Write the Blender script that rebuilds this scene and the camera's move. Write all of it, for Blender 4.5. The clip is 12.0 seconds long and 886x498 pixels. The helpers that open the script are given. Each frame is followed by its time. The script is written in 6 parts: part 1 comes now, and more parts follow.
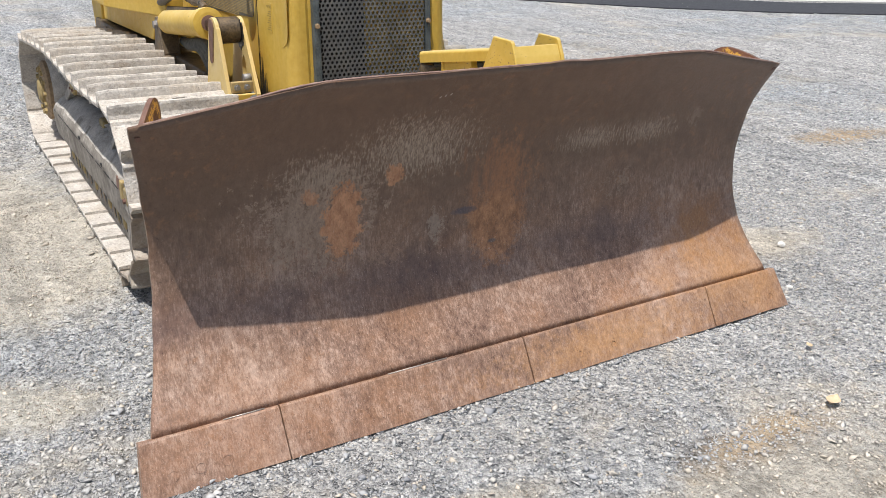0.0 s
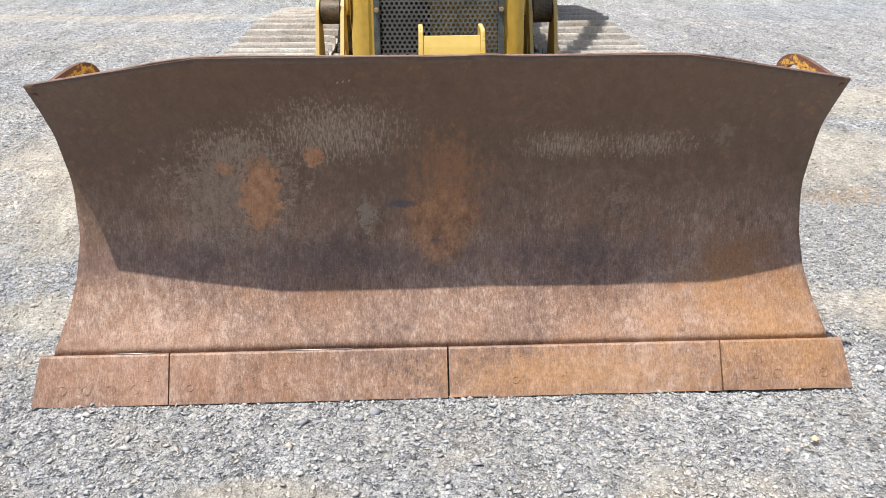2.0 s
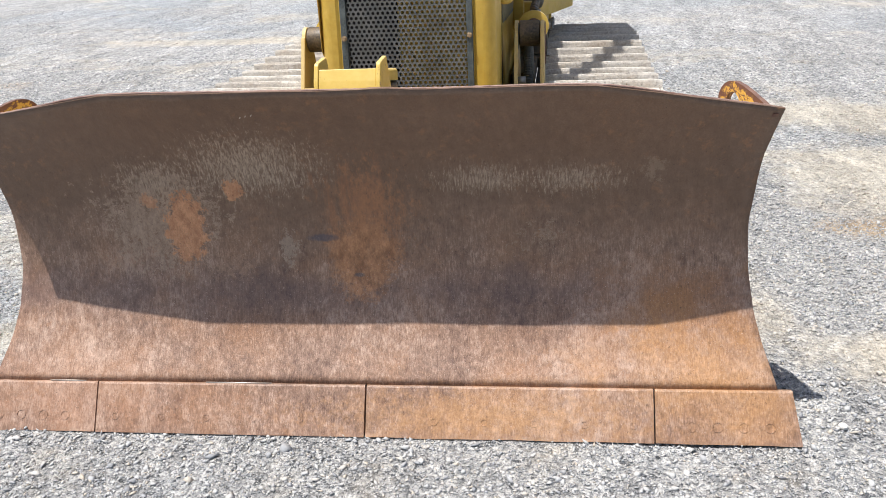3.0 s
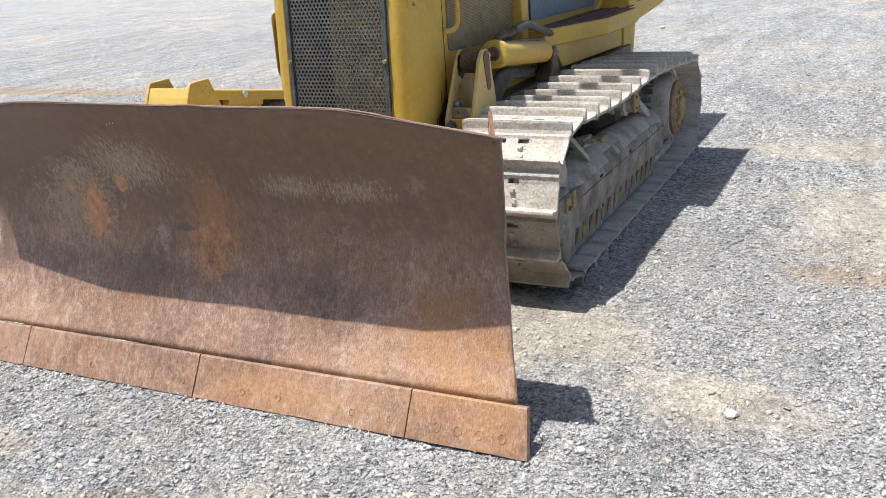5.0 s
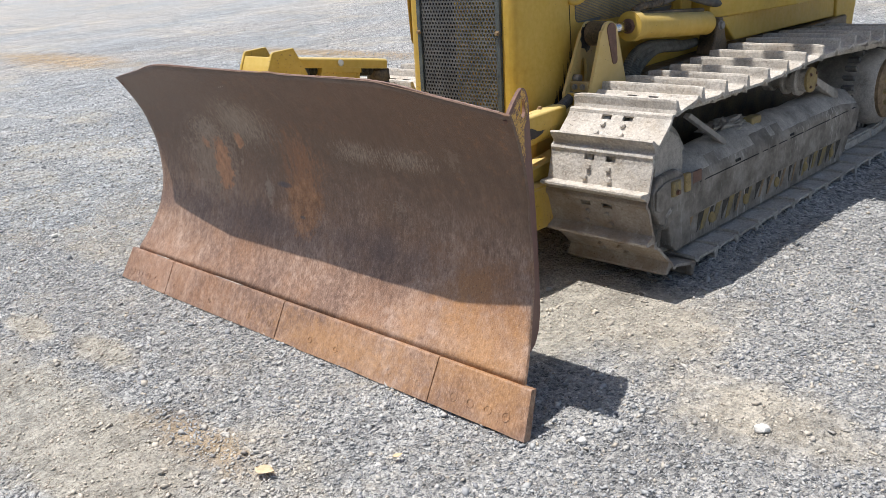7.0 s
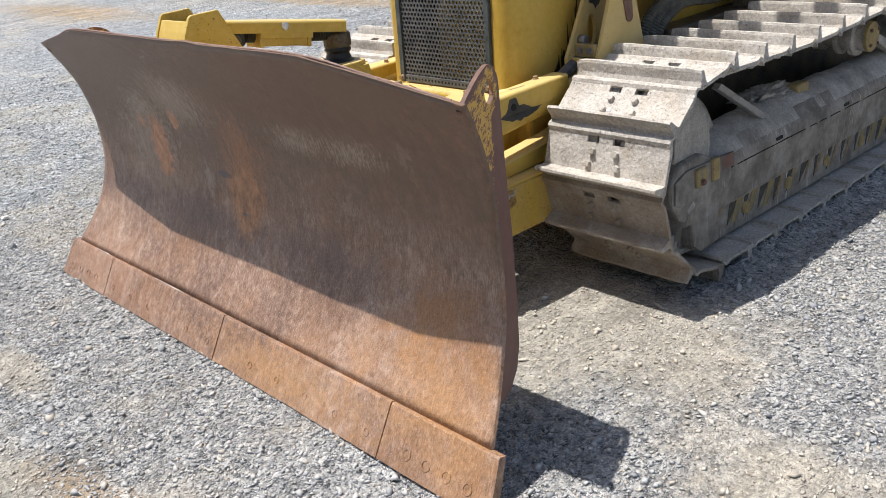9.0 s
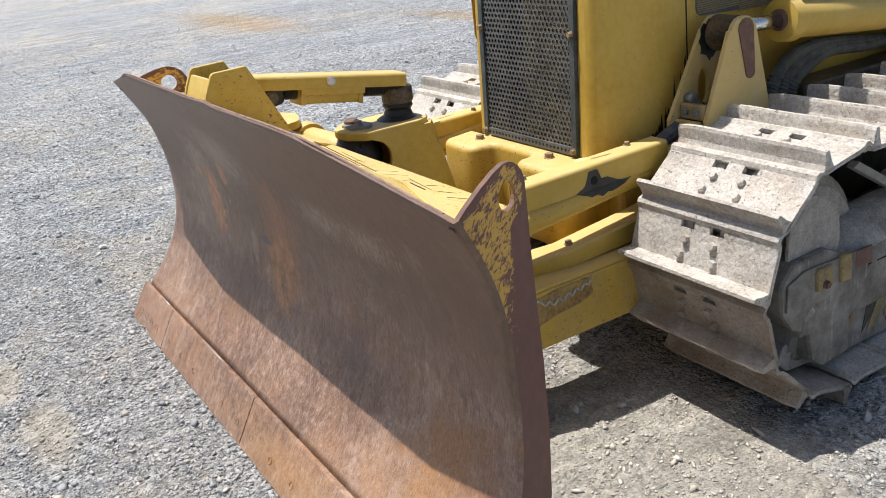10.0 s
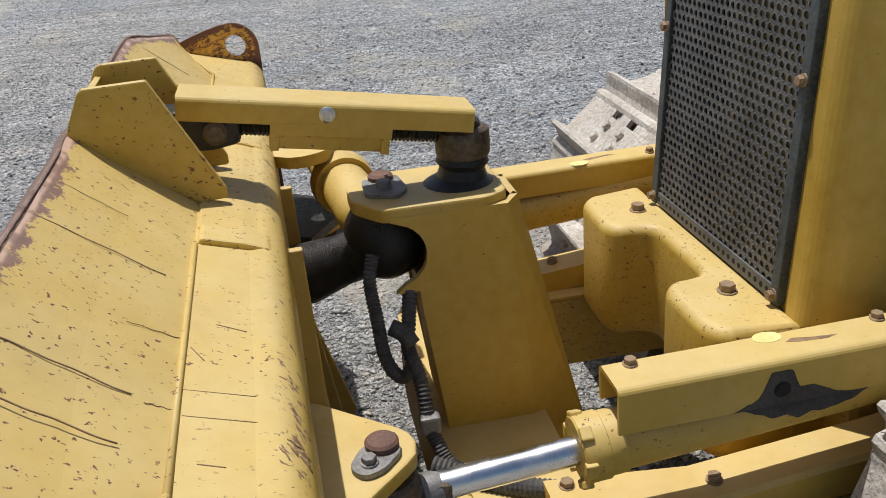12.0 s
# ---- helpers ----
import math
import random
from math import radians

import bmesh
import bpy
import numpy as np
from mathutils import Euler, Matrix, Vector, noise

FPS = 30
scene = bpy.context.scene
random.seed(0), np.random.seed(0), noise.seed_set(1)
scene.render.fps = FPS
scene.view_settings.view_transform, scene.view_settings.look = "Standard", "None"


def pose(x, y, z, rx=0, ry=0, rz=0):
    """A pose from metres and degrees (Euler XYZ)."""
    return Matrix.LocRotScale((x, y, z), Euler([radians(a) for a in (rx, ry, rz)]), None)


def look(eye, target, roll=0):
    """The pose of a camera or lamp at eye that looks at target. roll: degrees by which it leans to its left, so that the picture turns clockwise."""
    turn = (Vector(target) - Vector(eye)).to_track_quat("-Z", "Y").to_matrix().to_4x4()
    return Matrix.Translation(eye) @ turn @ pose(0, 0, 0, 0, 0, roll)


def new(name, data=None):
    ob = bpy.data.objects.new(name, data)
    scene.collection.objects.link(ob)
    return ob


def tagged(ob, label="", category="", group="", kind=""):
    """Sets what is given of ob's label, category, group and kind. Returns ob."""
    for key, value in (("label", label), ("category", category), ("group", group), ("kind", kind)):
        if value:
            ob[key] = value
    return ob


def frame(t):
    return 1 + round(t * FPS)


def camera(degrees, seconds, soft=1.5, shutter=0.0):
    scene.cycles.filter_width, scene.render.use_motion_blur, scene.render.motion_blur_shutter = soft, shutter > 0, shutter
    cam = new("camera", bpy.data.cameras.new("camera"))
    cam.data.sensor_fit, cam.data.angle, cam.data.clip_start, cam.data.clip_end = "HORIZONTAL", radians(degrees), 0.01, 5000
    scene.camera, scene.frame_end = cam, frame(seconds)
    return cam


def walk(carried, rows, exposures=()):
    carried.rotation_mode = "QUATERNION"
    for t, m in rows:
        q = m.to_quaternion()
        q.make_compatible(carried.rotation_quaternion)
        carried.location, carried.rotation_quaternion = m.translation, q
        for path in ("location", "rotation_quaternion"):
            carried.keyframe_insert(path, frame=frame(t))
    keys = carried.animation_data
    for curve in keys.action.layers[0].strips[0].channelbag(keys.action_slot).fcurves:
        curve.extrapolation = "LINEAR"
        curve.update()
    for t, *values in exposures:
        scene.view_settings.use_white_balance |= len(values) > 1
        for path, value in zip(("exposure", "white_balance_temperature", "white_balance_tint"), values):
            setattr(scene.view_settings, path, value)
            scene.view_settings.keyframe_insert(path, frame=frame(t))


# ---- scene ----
cam = camera(52.9, 12.0, soft=0.85)
PATH = [
    (0, (-1.738, -2.236, 1.615), (-0.775, -0.644, 0.883), 1.4),
    (0.5, (-1.298, -2.412, 1.625), (-0.663, -0.669, 0.876), 1.1),
    (1, (-0.877, -2.423, 1.629), (-0.544, -0.614, 0.842), 0.3),
    (1.5, (-0.491, -2.406, 1.657), (-0.3, -0.584, 0.855), 0.4),
    (2, (-0.061, -2.597, 1.599), (-0.024, -0.746, 0.842), -0.3),
    (2.5, (0.33, -2.557, 1.598), (0.138, -0.709, 0.857), -2.9),
    (3, (0.661, -2.449, 1.619), (0.388, -0.604, 0.897), -2.9),
    (3.5, (1.142, -2.463, 1.591), (0.748, -0.635, 0.882), -3.7),
    (3.7, (1.303, -2.463, 1.606), (0.904, -0.634, 0.900), -3.7),
    (5.3, (2.532, -2.24, 1.609), (1.518, -0.639, 0.97), -4.2),
    (5.5, (2.628, -2.179, 1.594), (1.532, -0.636, 0.949), -4.4),
    (6, (2.82, -1.961, 1.585), (1.594, -0.538, 0.896), -4.4),
    (6.5, (3.025, -1.863, 1.59), (1.678, -0.551, 0.908), -5.3),
    (7, (3.088, -1.829, 1.578), (1.706, -0.548, 0.907), -5.6),
    (7.2, (3.088, -1.842, 1.599), (1.713, -0.558, 0.92), -5.5),
    (9, (2.751, -1.157, 1.513), (1.332, 0.023, 0.742), -6.7),
    (9.5, (2.679, -0.805, 1.563), (1.119, 0.22, 0.847), -7.7),
    (10, (2.567, -0.555, 1.553), (0.927, 0.335, 0.834), -7.5),
    (10.5, (2.366, -0.262, 1.556), (0.695, 0.554, 0.818), -7.2),
    (11, (2.155, 0.07, 1.501), (0.398, 0.618, 0.718), -6.9),
    (11.5, (1.923, 0.341, 1.522), (0.113, 0.639, 0.726), -5.3),
    (12, (1.551, 0.444, 1.493), (-0.251, 0.732, 0.675), -4.6),
]
walk(cam, [(t, look(eye, target, roll)) for t, eye, target, roll in PATH],
     exposures=[(0.0, 0.13), (1.0, 0.22), (2.5, 0.35), (3.5, 0.41), (5.5, 0.30), (6.5, 0.17), (7.0, 0.17), (9.0, 0.22), (10.5, 0.16), (11.0, -0.02), (11.6, -0.26), (12.0, -0.33)])

# ---- light ----
SUN_DIR = Vector((0.25, 0.148, -1.0)).normalized()      # the way the sunlight travels
world = bpy.data.worlds.new("sky")
scene.world = world
world.use_nodes = True
sky = world.node_tree.nodes.new("ShaderNodeTexSky")
sky.sky_type = "NISHITA"
sky.sun_disc = False
sky.sun_elevation = math.asin(-SUN_DIR.z)
sky.sun_rotation = math.atan2(-SUN_DIR.x, -SUN_DIR.y)
sky.dust_density = 2.0
back = world.node_tree.nodes["Background"]
back.inputs["Strength"].default_value = 0.10
world.node_tree.links.new(sky.outputs[0], back.inputs["Color"])
sun = new("sun", bpy.data.lights.new("sun", "SUN"))
sun.data.energy = 5.0
sun.data.angle = radians(0.53)
sun.data.color = (1.0, 0.965, 0.925)
sun.rotation_mode = "QUATERNION"
sun.rotation_quaternion = SUN_DIR.to_track_quat("-Z", "Y")
sun.location = (-3, -2, 12)


# ---- materials ----
class Nodes:
    """A small builder of node trees."""

    def __init__(self, name):
        self.mat = bpy.data.materials.new(name)
        self.mat.use_nodes = True
        self.tree = self.mat.node_tree
        self.bsdf = self.tree.nodes["Principled BSDF"]
        self.place = self.tree.nodes.new("ShaderNodeTexCoord").outputs["Object"]

    def put(self, kind, values=None, **props):
        n = self.tree.nodes.new(kind)
        for k, v in props.items():
            setattr(n, k, v)
        for k, v in (values or {}).items():
            if isinstance(v, bpy.types.NodeSocket):
                self.tree.links.new(v, n.inputs[k])
            else:
                n.inputs[k].default_value = v
        return n

    def link(self, a, b):
        self.tree.links.new(a, b)

    def scaled(self, s, at=None):
        return self.put("ShaderNodeMapping", {"Vector": at or self.place, "Scale": s}).outputs[0]

    def turned(self, angles, s, move=0.0):
        t = self.put("ShaderNodeMapping", {"Vector": self.place, "Location": (move, move, move), "Rotation": tuple(radians(a) for a in angles)}).outputs[0]
        return self.scaled(s, t)

    def noise(self, scale, detail=4.0, rough=0.55, at=None, dist=0.0):
        return self.put("ShaderNodeTexNoise", {"Vector": at or self.place, "Scale": scale, "Detail": detail, "Roughness": rough, "Distortion": dist}).outputs["Fac"]

    def ramp(self, fac, *stops):
        n = self.put("ShaderNodeValToRGB", {"Fac": fac})
        while len(n.color_ramp.elements) < len(stops):
            n.color_ramp.elements.new(0.5)
        for e, (p, c) in zip(n.color_ramp.elements, stops):
            e.position = p
            e.color = (c, c, c, 1) if isinstance(c, (int, float)) else (*c, 1)
        return n.outputs[0]

    def mix(self, fac, a, b, how="MIX"):
        n = self.put("ShaderNodeMix", data_type="RGBA", blend_type=how)
        for i, v in ((0, fac), (6, a), (7, b)):
            if isinstance(v, bpy.types.NodeSocket):
                self.link(v, n.inputs[i])
            elif isinstance(v, (int, float)):
                n.inputs[i].default_value = v if i == 0 else (v, v, v, 1)
            else:
                n.inputs[i].default_value = (*v, 1)
        return n.outputs[2]

    def math(self, how, a, b=0.0):
        n = self.put("ShaderNodeMath", operation=how)
        for i, v in ((0, a), (1, b)):
            if isinstance(v, bpy.types.NodeSocket):
                self.link(v, n.inputs[i])
            else:
                n.inputs[i].default_value = v
        return n.outputs[0]

    def axis(self, which, at=None):
        return self.put("ShaderNodeSeparateXYZ", {"Vector": at or self.place}).outputs[which]

    def random(self):
        return self.tree.nodes.new("ShaderNodeObjectInfo").outputs["Random"]

    def bump(self, height, strength=0.3, distance=0.01, normal=None):
        v = {"Height": height, "Strength": strength, "Distance": distance}
        if normal:
            v["Normal"] = normal
        return self.put("ShaderNodeBump", v).outputs[0]

    def done(self, color=None, rough=None, metal=0.0, normal=None, spec=None):
        b = self.bsdf
        for key, v in (("Base Color", color), ("Roughness", rough), ("Metallic", metal), ("Normal", normal), ("Specular IOR Level", spec)):
            if v is None:
                continue
            if isinstance(v, bpy.types.NodeSocket):
                self.link(v, b.inputs[key])
            elif isinstance(v, tuple):
                b.inputs[key].default_value = (*v, 1)
            else:
                b.inputs[key].default_value = v
        return self.mat


def mottled(name, dark, light, rough=0.6, metal=0.0, scale=18.0, bump=0.2):
    """A plain worn surface: two tones at two scales and a fine relief."""
    n = Nodes(name)
    f = n.math("ADD", n.math("MULTIPLY", n.noise(scale, 6), 0.6), n.math("MULTIPLY", n.noise(scale * 9, 3), 0.4))
    c = n.mix(n.ramp(f, (0.36, 0.0), (0.64, 1.0)), dark, light)
    r = n.ramp(n.noise(scale * 2, 4), (0.3, max(0.0, rough - 0.12)), (0.7, min(1.0, rough + 0.12)))
    return n.done(c, r, metal, n.bump(n.noise(scale * 14, 4), bump, 0.003))


# tan patches of the yard: middle and half sizes in x and y
SANDY = ((-1.75, 2.7, 1.25, 1.9), (-1.5, 2.1, 0.7, 1.0), (-1.60, 0.68, 0.36, 0.26), (-1.70, -0.84, 0.45, 0.05), (-1.80, -0.70, 0.40, 0.045), (-1.1, -0.63, 0.32, 0.10), (-0.55, -0.52, 0.36, 0.13), (-3.05, -0.78, 0.7, 0.14), (2.5, 2.9, 0.9, 1.0), (1.9, 0.6, 0.45, 0.3), (0.9, 1.0, 0.9, 0.7), (-0.2, -0.9, 1.2, 0.3), (2.6, 4.6, 1.6, 0.6), (-3.5, 9.5, 3.0, 0.5))

# wheel marks: centre and radius of the arc, half width, and the stretch of it that shows
WHEEL_MARKS = ((-1.0, 1.6, 2.85, 0.07, -1.9, 4.3, 0.9), (-1.0, 1.6, 1.95, 0.05, -1.9, 3.3, 0.8), (-1.0, 1.6, 1.62, 0.045, -1.7, 3.0, 0.7), (-1.0, 1.6, 1.3, 0.04, -1.5, 2.7, 0.6), (-3.2, -6.2, 5.55, 0.035, -1.75, -0.84, 0.7), (-3.2, -6.2, 5.70, 0.035, -1.8, -0.70, 0.7))


def sandy_mask(n):
    """How much fine tan sand lies between the stones, and the ragged noise that breaks its edge."""
    x, y = n.axis(0), n.axis(1)

    def spot(cx, cy, rx, ry):
        dx = n.math("DIVIDE", n.math("SUBTRACT", x, cx), rx)
        dy = n.math("DIVIDE", n.math("SUBTRACT", y, cy), ry)
        d = n.math("SQRT", n.math("ADD", n.math("MULTIPLY", dx, dx), n.math("MULTIPLY", dy, dy)))
        return n.math("MAXIMUM", n.math("SUBTRACT", 1.0, d), 0.0)
    ragged = n.math("ADD", n.math("MULTIPLY", n.noise(2.4, 5, 0.6, dist=0.5), 0.65), n.math("MULTIPLY", n.noise(17.0, 4, 0.6), 0.35))
    sandy = n.math("MULTIPLY", n.ramp(n.noise(0.36, 3, 0.5, n.scaled((1.0, 2.2, 1.0)), 0.8), (0.48, 0.0), (0.66, 1.0)), 0.36)
    for s in SANDY:
        sandy = n.math("ADD", sandy, spot(*s))
    patch = n.ramp(n.math("ADD", sandy, n.math("MULTIPLY", n.math("SUBTRACT", ragged, 0.5), 1.8)), (0.12, 0.0), (0.58, 1.0))
    return patch, ragged, spot


def gravel_sheet():
    n = Nodes("gravel sheet")
    v1 = n.put("ShaderNodeTexVoronoi", {"Vector": n.place, "Scale": 66.0, "Randomness": 1.0})
    v2 = n.put("ShaderNodeTexVoronoi", {"Vector": n.place, "Scale": 170.0, "Randomness": 1.0})
    v3 = n.put("ShaderNodeTexVoronoi", {"Vector": n.place, "Scale": 30.0, "Randomness": 1.0})
    one = n.put("ShaderNodeSeparateColor", {"Color": v1.outputs["Color"]}).outputs[0]
    two = n.put("ShaderNodeSeparateColor", {"Color": v2.outputs["Color"]}).outputs[1]
    three = n.put("ShaderNodeSeparateColor", {"Color": v3.outputs["Color"]}).outputs[2]
    f = n.math("ADD", n.math("MULTIPLY", one, 0.5), n.math("ADD", n.math("MULTIPLY", two, 0.32), n.math("MULTIPLY", three, 0.18)))
    grey = n.ramp(f, (0.16, (0.12, 0.125, 0.13)), (0.34, (0.335, 0.335, 0.33)), (0.54, (0.505, 0.495, 0.478)), (0.82, (0.76, 0.735, 0.70)))
    dust = n.mix(n.ramp(n.noise(85.0, 4, 0.65), (0.3, 0.0), (0.7, 1.0)), (0.45, 0.395, 0.315), (0.75, 0.685, 0.575))
    patch, ragged, spot = sandy_mask(n)
    x0, y0 = n.axis(0), n.axis(1)
    c = n.mix(n.math("MULTIPLY", patch, 0.82), grey, dust)
    rusty = spot(0.45, -0.64, 0.55, 0.16)
    for s in (spot(4.3, 1.9, 0.7, 0.3), spot(-14.0, 4.7, 5.0, 0.9), spot(2.2, 2.0, 0.5, 0.25), spot(-8.0, 6.5, 4.0, 0.5), spot(1.0, -1.0, 0.5, 0.12)):
        rusty = n.math("ADD", rusty, s)
    c = n.mix(n.math("MULTIPLY", n.ramp(n.math("ADD", rusty, n.math("MULTIPLY", n.math("SUBTRACT", ragged, 0.5), 1.6)), (0.2, 0.0), (0.7, 1.0)), 0.8), c, (0.51, 0.375, 0.23))
    # wheel ruts and scraped ridges run along the yard, bent by a slow drift
    ruts = n.noise(1.0, 5, 0.62, n.scaled((1.9, 0.5, 1.0)), 1.4)
    ridges = n.noise(1.0, 5, 0.66, n.scaled((5.5, 1.7, 1.0)), 1.1)
    c = n.mix(0.75, c, n.ramp(n.math("ADD", n.math("MULTIPLY", ruts, 0.55), n.math("MULTIPLY", ridges, 0.45)), (0.38, 0.66), (0.5, 0.97), (0.62, 1.22)), "MULTIPLY")
    # curved wheel marks: pale pressed strips with dark clods thrown up beside them
    marks = n.math("MULTIPLY", 0.0, x0)
    clods = marks
    for cx, cy, rad, wide, ax, ay, reach in WHEEL_MARKS:
        d = n.math("SQRT", n.math("ADD", n.math("POWER", n.math("SUBTRACT", x0, cx), 2.0), n.math("POWER", n.math("SUBTRACT", y0, cy), 2.0)))
        off = n.math("ADD", n.math("DIVIDE", n.math("SUBTRACT", d, rad), wide), n.math("MULTIPLY", n.math("SUBTRACT", n.noise(9.0, 5, 0.7), 0.5), 1.5))
        away = n.math("SQRT", n.math("ADD", n.math("POWER", n.math("SUBTRACT", x0, ax), 2.0), n.math("POWER", n.math("SUBTRACT", y0, ay), 2.0)))
        near = n.math("MAXIMUM", n.math("SUBTRACT", 1.0, n.math("DIVIDE", away, reach)), 0.0)
        marks = n.math("ADD", marks, n.math("MULTIPLY", near, n.math("MAXIMUM", n.math("SUBTRACT", 1.0, n.math("ABSOLUTE", off)), 0.0)))
        clods = n.math("ADD", clods, n.math("MULTIPLY", near, n.math("MAXIMUM", n.math("SUBTRACT", 1.0, n.math("ABSOLUTE", n.math("SUBTRACT", off, 1.7))), 0.0)))
    c = n.mix(n.ramp(marks, (0.05, 0.0), (0.45, 0.75)), c, (0.66, 0.60, 0.51))
    c = n.mix(n.math("MULTIPLY", n.ramp(clods, (0.1, 0.0), (0.5, 1.0)), n.ramp(n.noise(42.0, 4, 0.7), (0.44, 0.0), (0.56, 0.85))), c, (0.20, 0.185, 0.165))
    c = n.mix(n.ramp(n.noise(0.22, 3, 0.5, dist=0.8), (0.42, 0.0), (0.62, 0.7)), c, (0.83, 0.91, 1.0), "MULTIPLY")
    clumps = n.math("ADD", n.math("MULTIPLY", n.noise(24.0, 7, 0.8), 0.62), n.math("MULTIPLY", n.noise(6.5, 6, 0.72, n.scaled((1.3, 0.9, 1.0))), 0.38))
    c = n.mix(0.95, c, n.ramp(clumps, (0.37, 0.54), (0.5, 1.05), (0.63, 1.42)), "MULTIPLY")
    d1 = n.math("SUBTRACT", 1.0, n.math("MULTIPLY", v1.outputs["Distance"], 1.2))
    d2 = n.math("SUBTRACT", 1.0, v2.outputs["Distance"])
    d3 = n.math("SUBTRACT", 1.0, v3.outputs["Distance"])
    h = n.math("ADD", n.math("ADD", d1, n.math("MULTIPLY", d2, 0.45)), n.math("MULTIPLY", d3, 1.3))
    h = n.math("MULTIPLY", h, n.math("SUBTRACT", 1.0, n.math("MULTIPLY", patch, 0.35)))
    h = n.math("ADD", h, n.math("ADD", n.math("MULTIPLY", n.noise(11.0, 6, 0.7), 4.5), n.math("ADD", n.math("MULTIPLY", n.noise(150.0, 6, 0.8), 0.9), n.math("MULTIPLY", ridges, 7.0))))
    h = n.math("ADD", h, n.math("MULTIPLY", n.math("SUBTRACT", clods, marks), 2.5))
    return n.done(c, 0.95, 0.0, n.bump(h, 1.0, 0.013), spec=0.2)


def pebble():
    n = Nodes("pebble stone")
    r = n.tree.nodes.new("ShaderNodeNewGeometry").outputs["Random Per Island"]
    c = n.ramp(r, (0.0, (0.24, 0.247, 0.258)), (0.2, (0.37, 0.376, 0.385)), (0.5, (0.455, 0.456, 0.45)), (0.8, (0.51, 0.506, 0.49)), (0.9, (0.50, 0.44, 0.36)), (0.96, (0.51, 0.50, 0.485)), (1.0, (0.57, 0.555, 0.535)))
    patch = sandy_mask(n)[0]
    c = n.mix(n.math("MULTIPLY", patch, 0.82), c, n.mix(r, (0.42, 0.36, 0.285), (0.74, 0.67, 0.56)))
    c = n.mix(0.2, c, n.noise(160.0, 3), "OVERLAY")
    return n.done(c, 0.9, 0.0, n.bump(n.noise(300.0, 3), 0.3, 0.002), spec=0.25)


def rusted_blade():
    n = Nodes("rusted blade steel")
    x, z = n.axis(0), n.axis(2)
    streak = n.noise(1.0, 6, 0.68, n.scaled((230.0, 80.0, 36.0)))
    streak2 = n.noise(1.0, 5, 0.62, n.scaled((40.0, 16.0, 3.4)))
    grain = n.noise(190.0, 4, 0.72)
    broad = n.noise(2.4, 5, 0.6)
    ragged = n.math("SUBTRACT", n.noise(7.0, 7, 0.72), 0.5)

    def blob(cx, cz, rx, rz, breakup, lo, hi, most=1.0):
        dx = n.math("DIVIDE", n.math("SUBTRACT", x, cx), rx)
        dz = n.math("DIVIDE", n.math("SUBTRACT", z, cz), rz)
        d = n.math("SQRT", n.math("ADD", n.math("MULTIPLY", dx, dx), n.math("MULTIPLY", dz, dz)))
        return n.math("MULTIPLY", n.ramp(n.math("ADD", n.math("SUBTRACT", 1.0, d), breakup), (lo, 0.0), (hi, 1.0)), most)
    flake = n.math("MULTIPLY", n.math("SUBTRACT", n.noise(36.0, 9, 0.8), 0.5), 4.6)
    scrape = n.math("MULTIPLY", n.math("SUBTRACT", n.noise(1.0, 7, 0.75, n.scaled((70.0, 40.0, 38.0))), 0.5), 4.8)
    wide = n.math("MULTIPLY", ragged, 2.4)
    # bare scoured steel
    blotch = n.noise(30.0, 8, 0.78, n.scaled((1.0, 1.0, 0.6)))
    f = n.math("ADD", n.math("MULTIPLY", streak, 0.27), n.math("ADD", n.math("MULTIPLY", streak2, 0.09), n.math("MULTIPLY", broad, 0.28)))
    f = n.math("ADD", f, n.math("MULTIPLY", blotch, 0.36))
    c = n.ramp(f, (0.41, (0.15, 0.088, 0.062)), (0.495, (0.305, 0.198, 0.142)), (0.575, (0.52, 0.383, 0.30)))
    tint = n.ramp(n.noise(4.5, 6, 0.65), (0.42, 0.0), (0.66, 1.0))
    c = n.mix(n.math("MULTIPLY", tint, 0.4), c, n.mix(streak, (0.22, 0.105, 0.045), (0.47, 0.235, 0.10)))
    # remains of brown paint above
    paint = n.ramp(n.math("ADD", z, n.math("MULTIPLY", ragged, 0.42)), (0.46, 0.0), (0.74, 1.0))
    c = n.mix(n.math("MULTIPLY", paint, 0.9), c, n.mix(n.math("ADD", n.math("MULTIPLY", grain, 0.4), n.math("MULTIPLY", blotch, 0.6)), (0.088, 0.054, 0.034), (0.218, 0.136, 0.088)))
    fleck = n.math("MULTIPLY", n.ramp(n.noise(22.0, 8, 0.78), (0.55, 0.0), (0.62, 1.0)), n.ramp(n.noise(3.2, 3), (0.4, 0.0), (0.6, 1.0)))
    c = n.mix(n.math("MULTIPLY", fleck, 0.45), c, (0.34, 0.175, 0.085))
    # a duller purple-brown band round z 0.42, with ragged rims
    dull = n.ramp(n.math("ADD", wide, n.math("SUBTRACT", 1.0, n.math("ABSOLUTE", n.math("DIVIDE", n.math("SUBTRACT", z, 0.42), 0.12)))), (0.2, 0.0), (1.4, 1.0))
    c = n.mix(n.math("MULTIPLY", dull, 0.5), c, (0.150, 0.100, 0.092))
    # scratched bands and scaling patches: fine vertical scratches that fray out, crisp flakes
    fray = n.math("MULTIPLY", n.math("SUBTRACT", n.noise(1.0, 8, 0.8, n.scaled((120.0, 60.0, 34.0))), 0.5), 4.4)
    crisp = n.math("ADD", flake, n.math("MULTIPLY", ragged, 1.2))
    bare = n.mix(n.ramp(streak, (0.38, 0.0), (0.6, 1.0)), (0.20, 0.145, 0.105), (0.50, 0.40, 0.30))
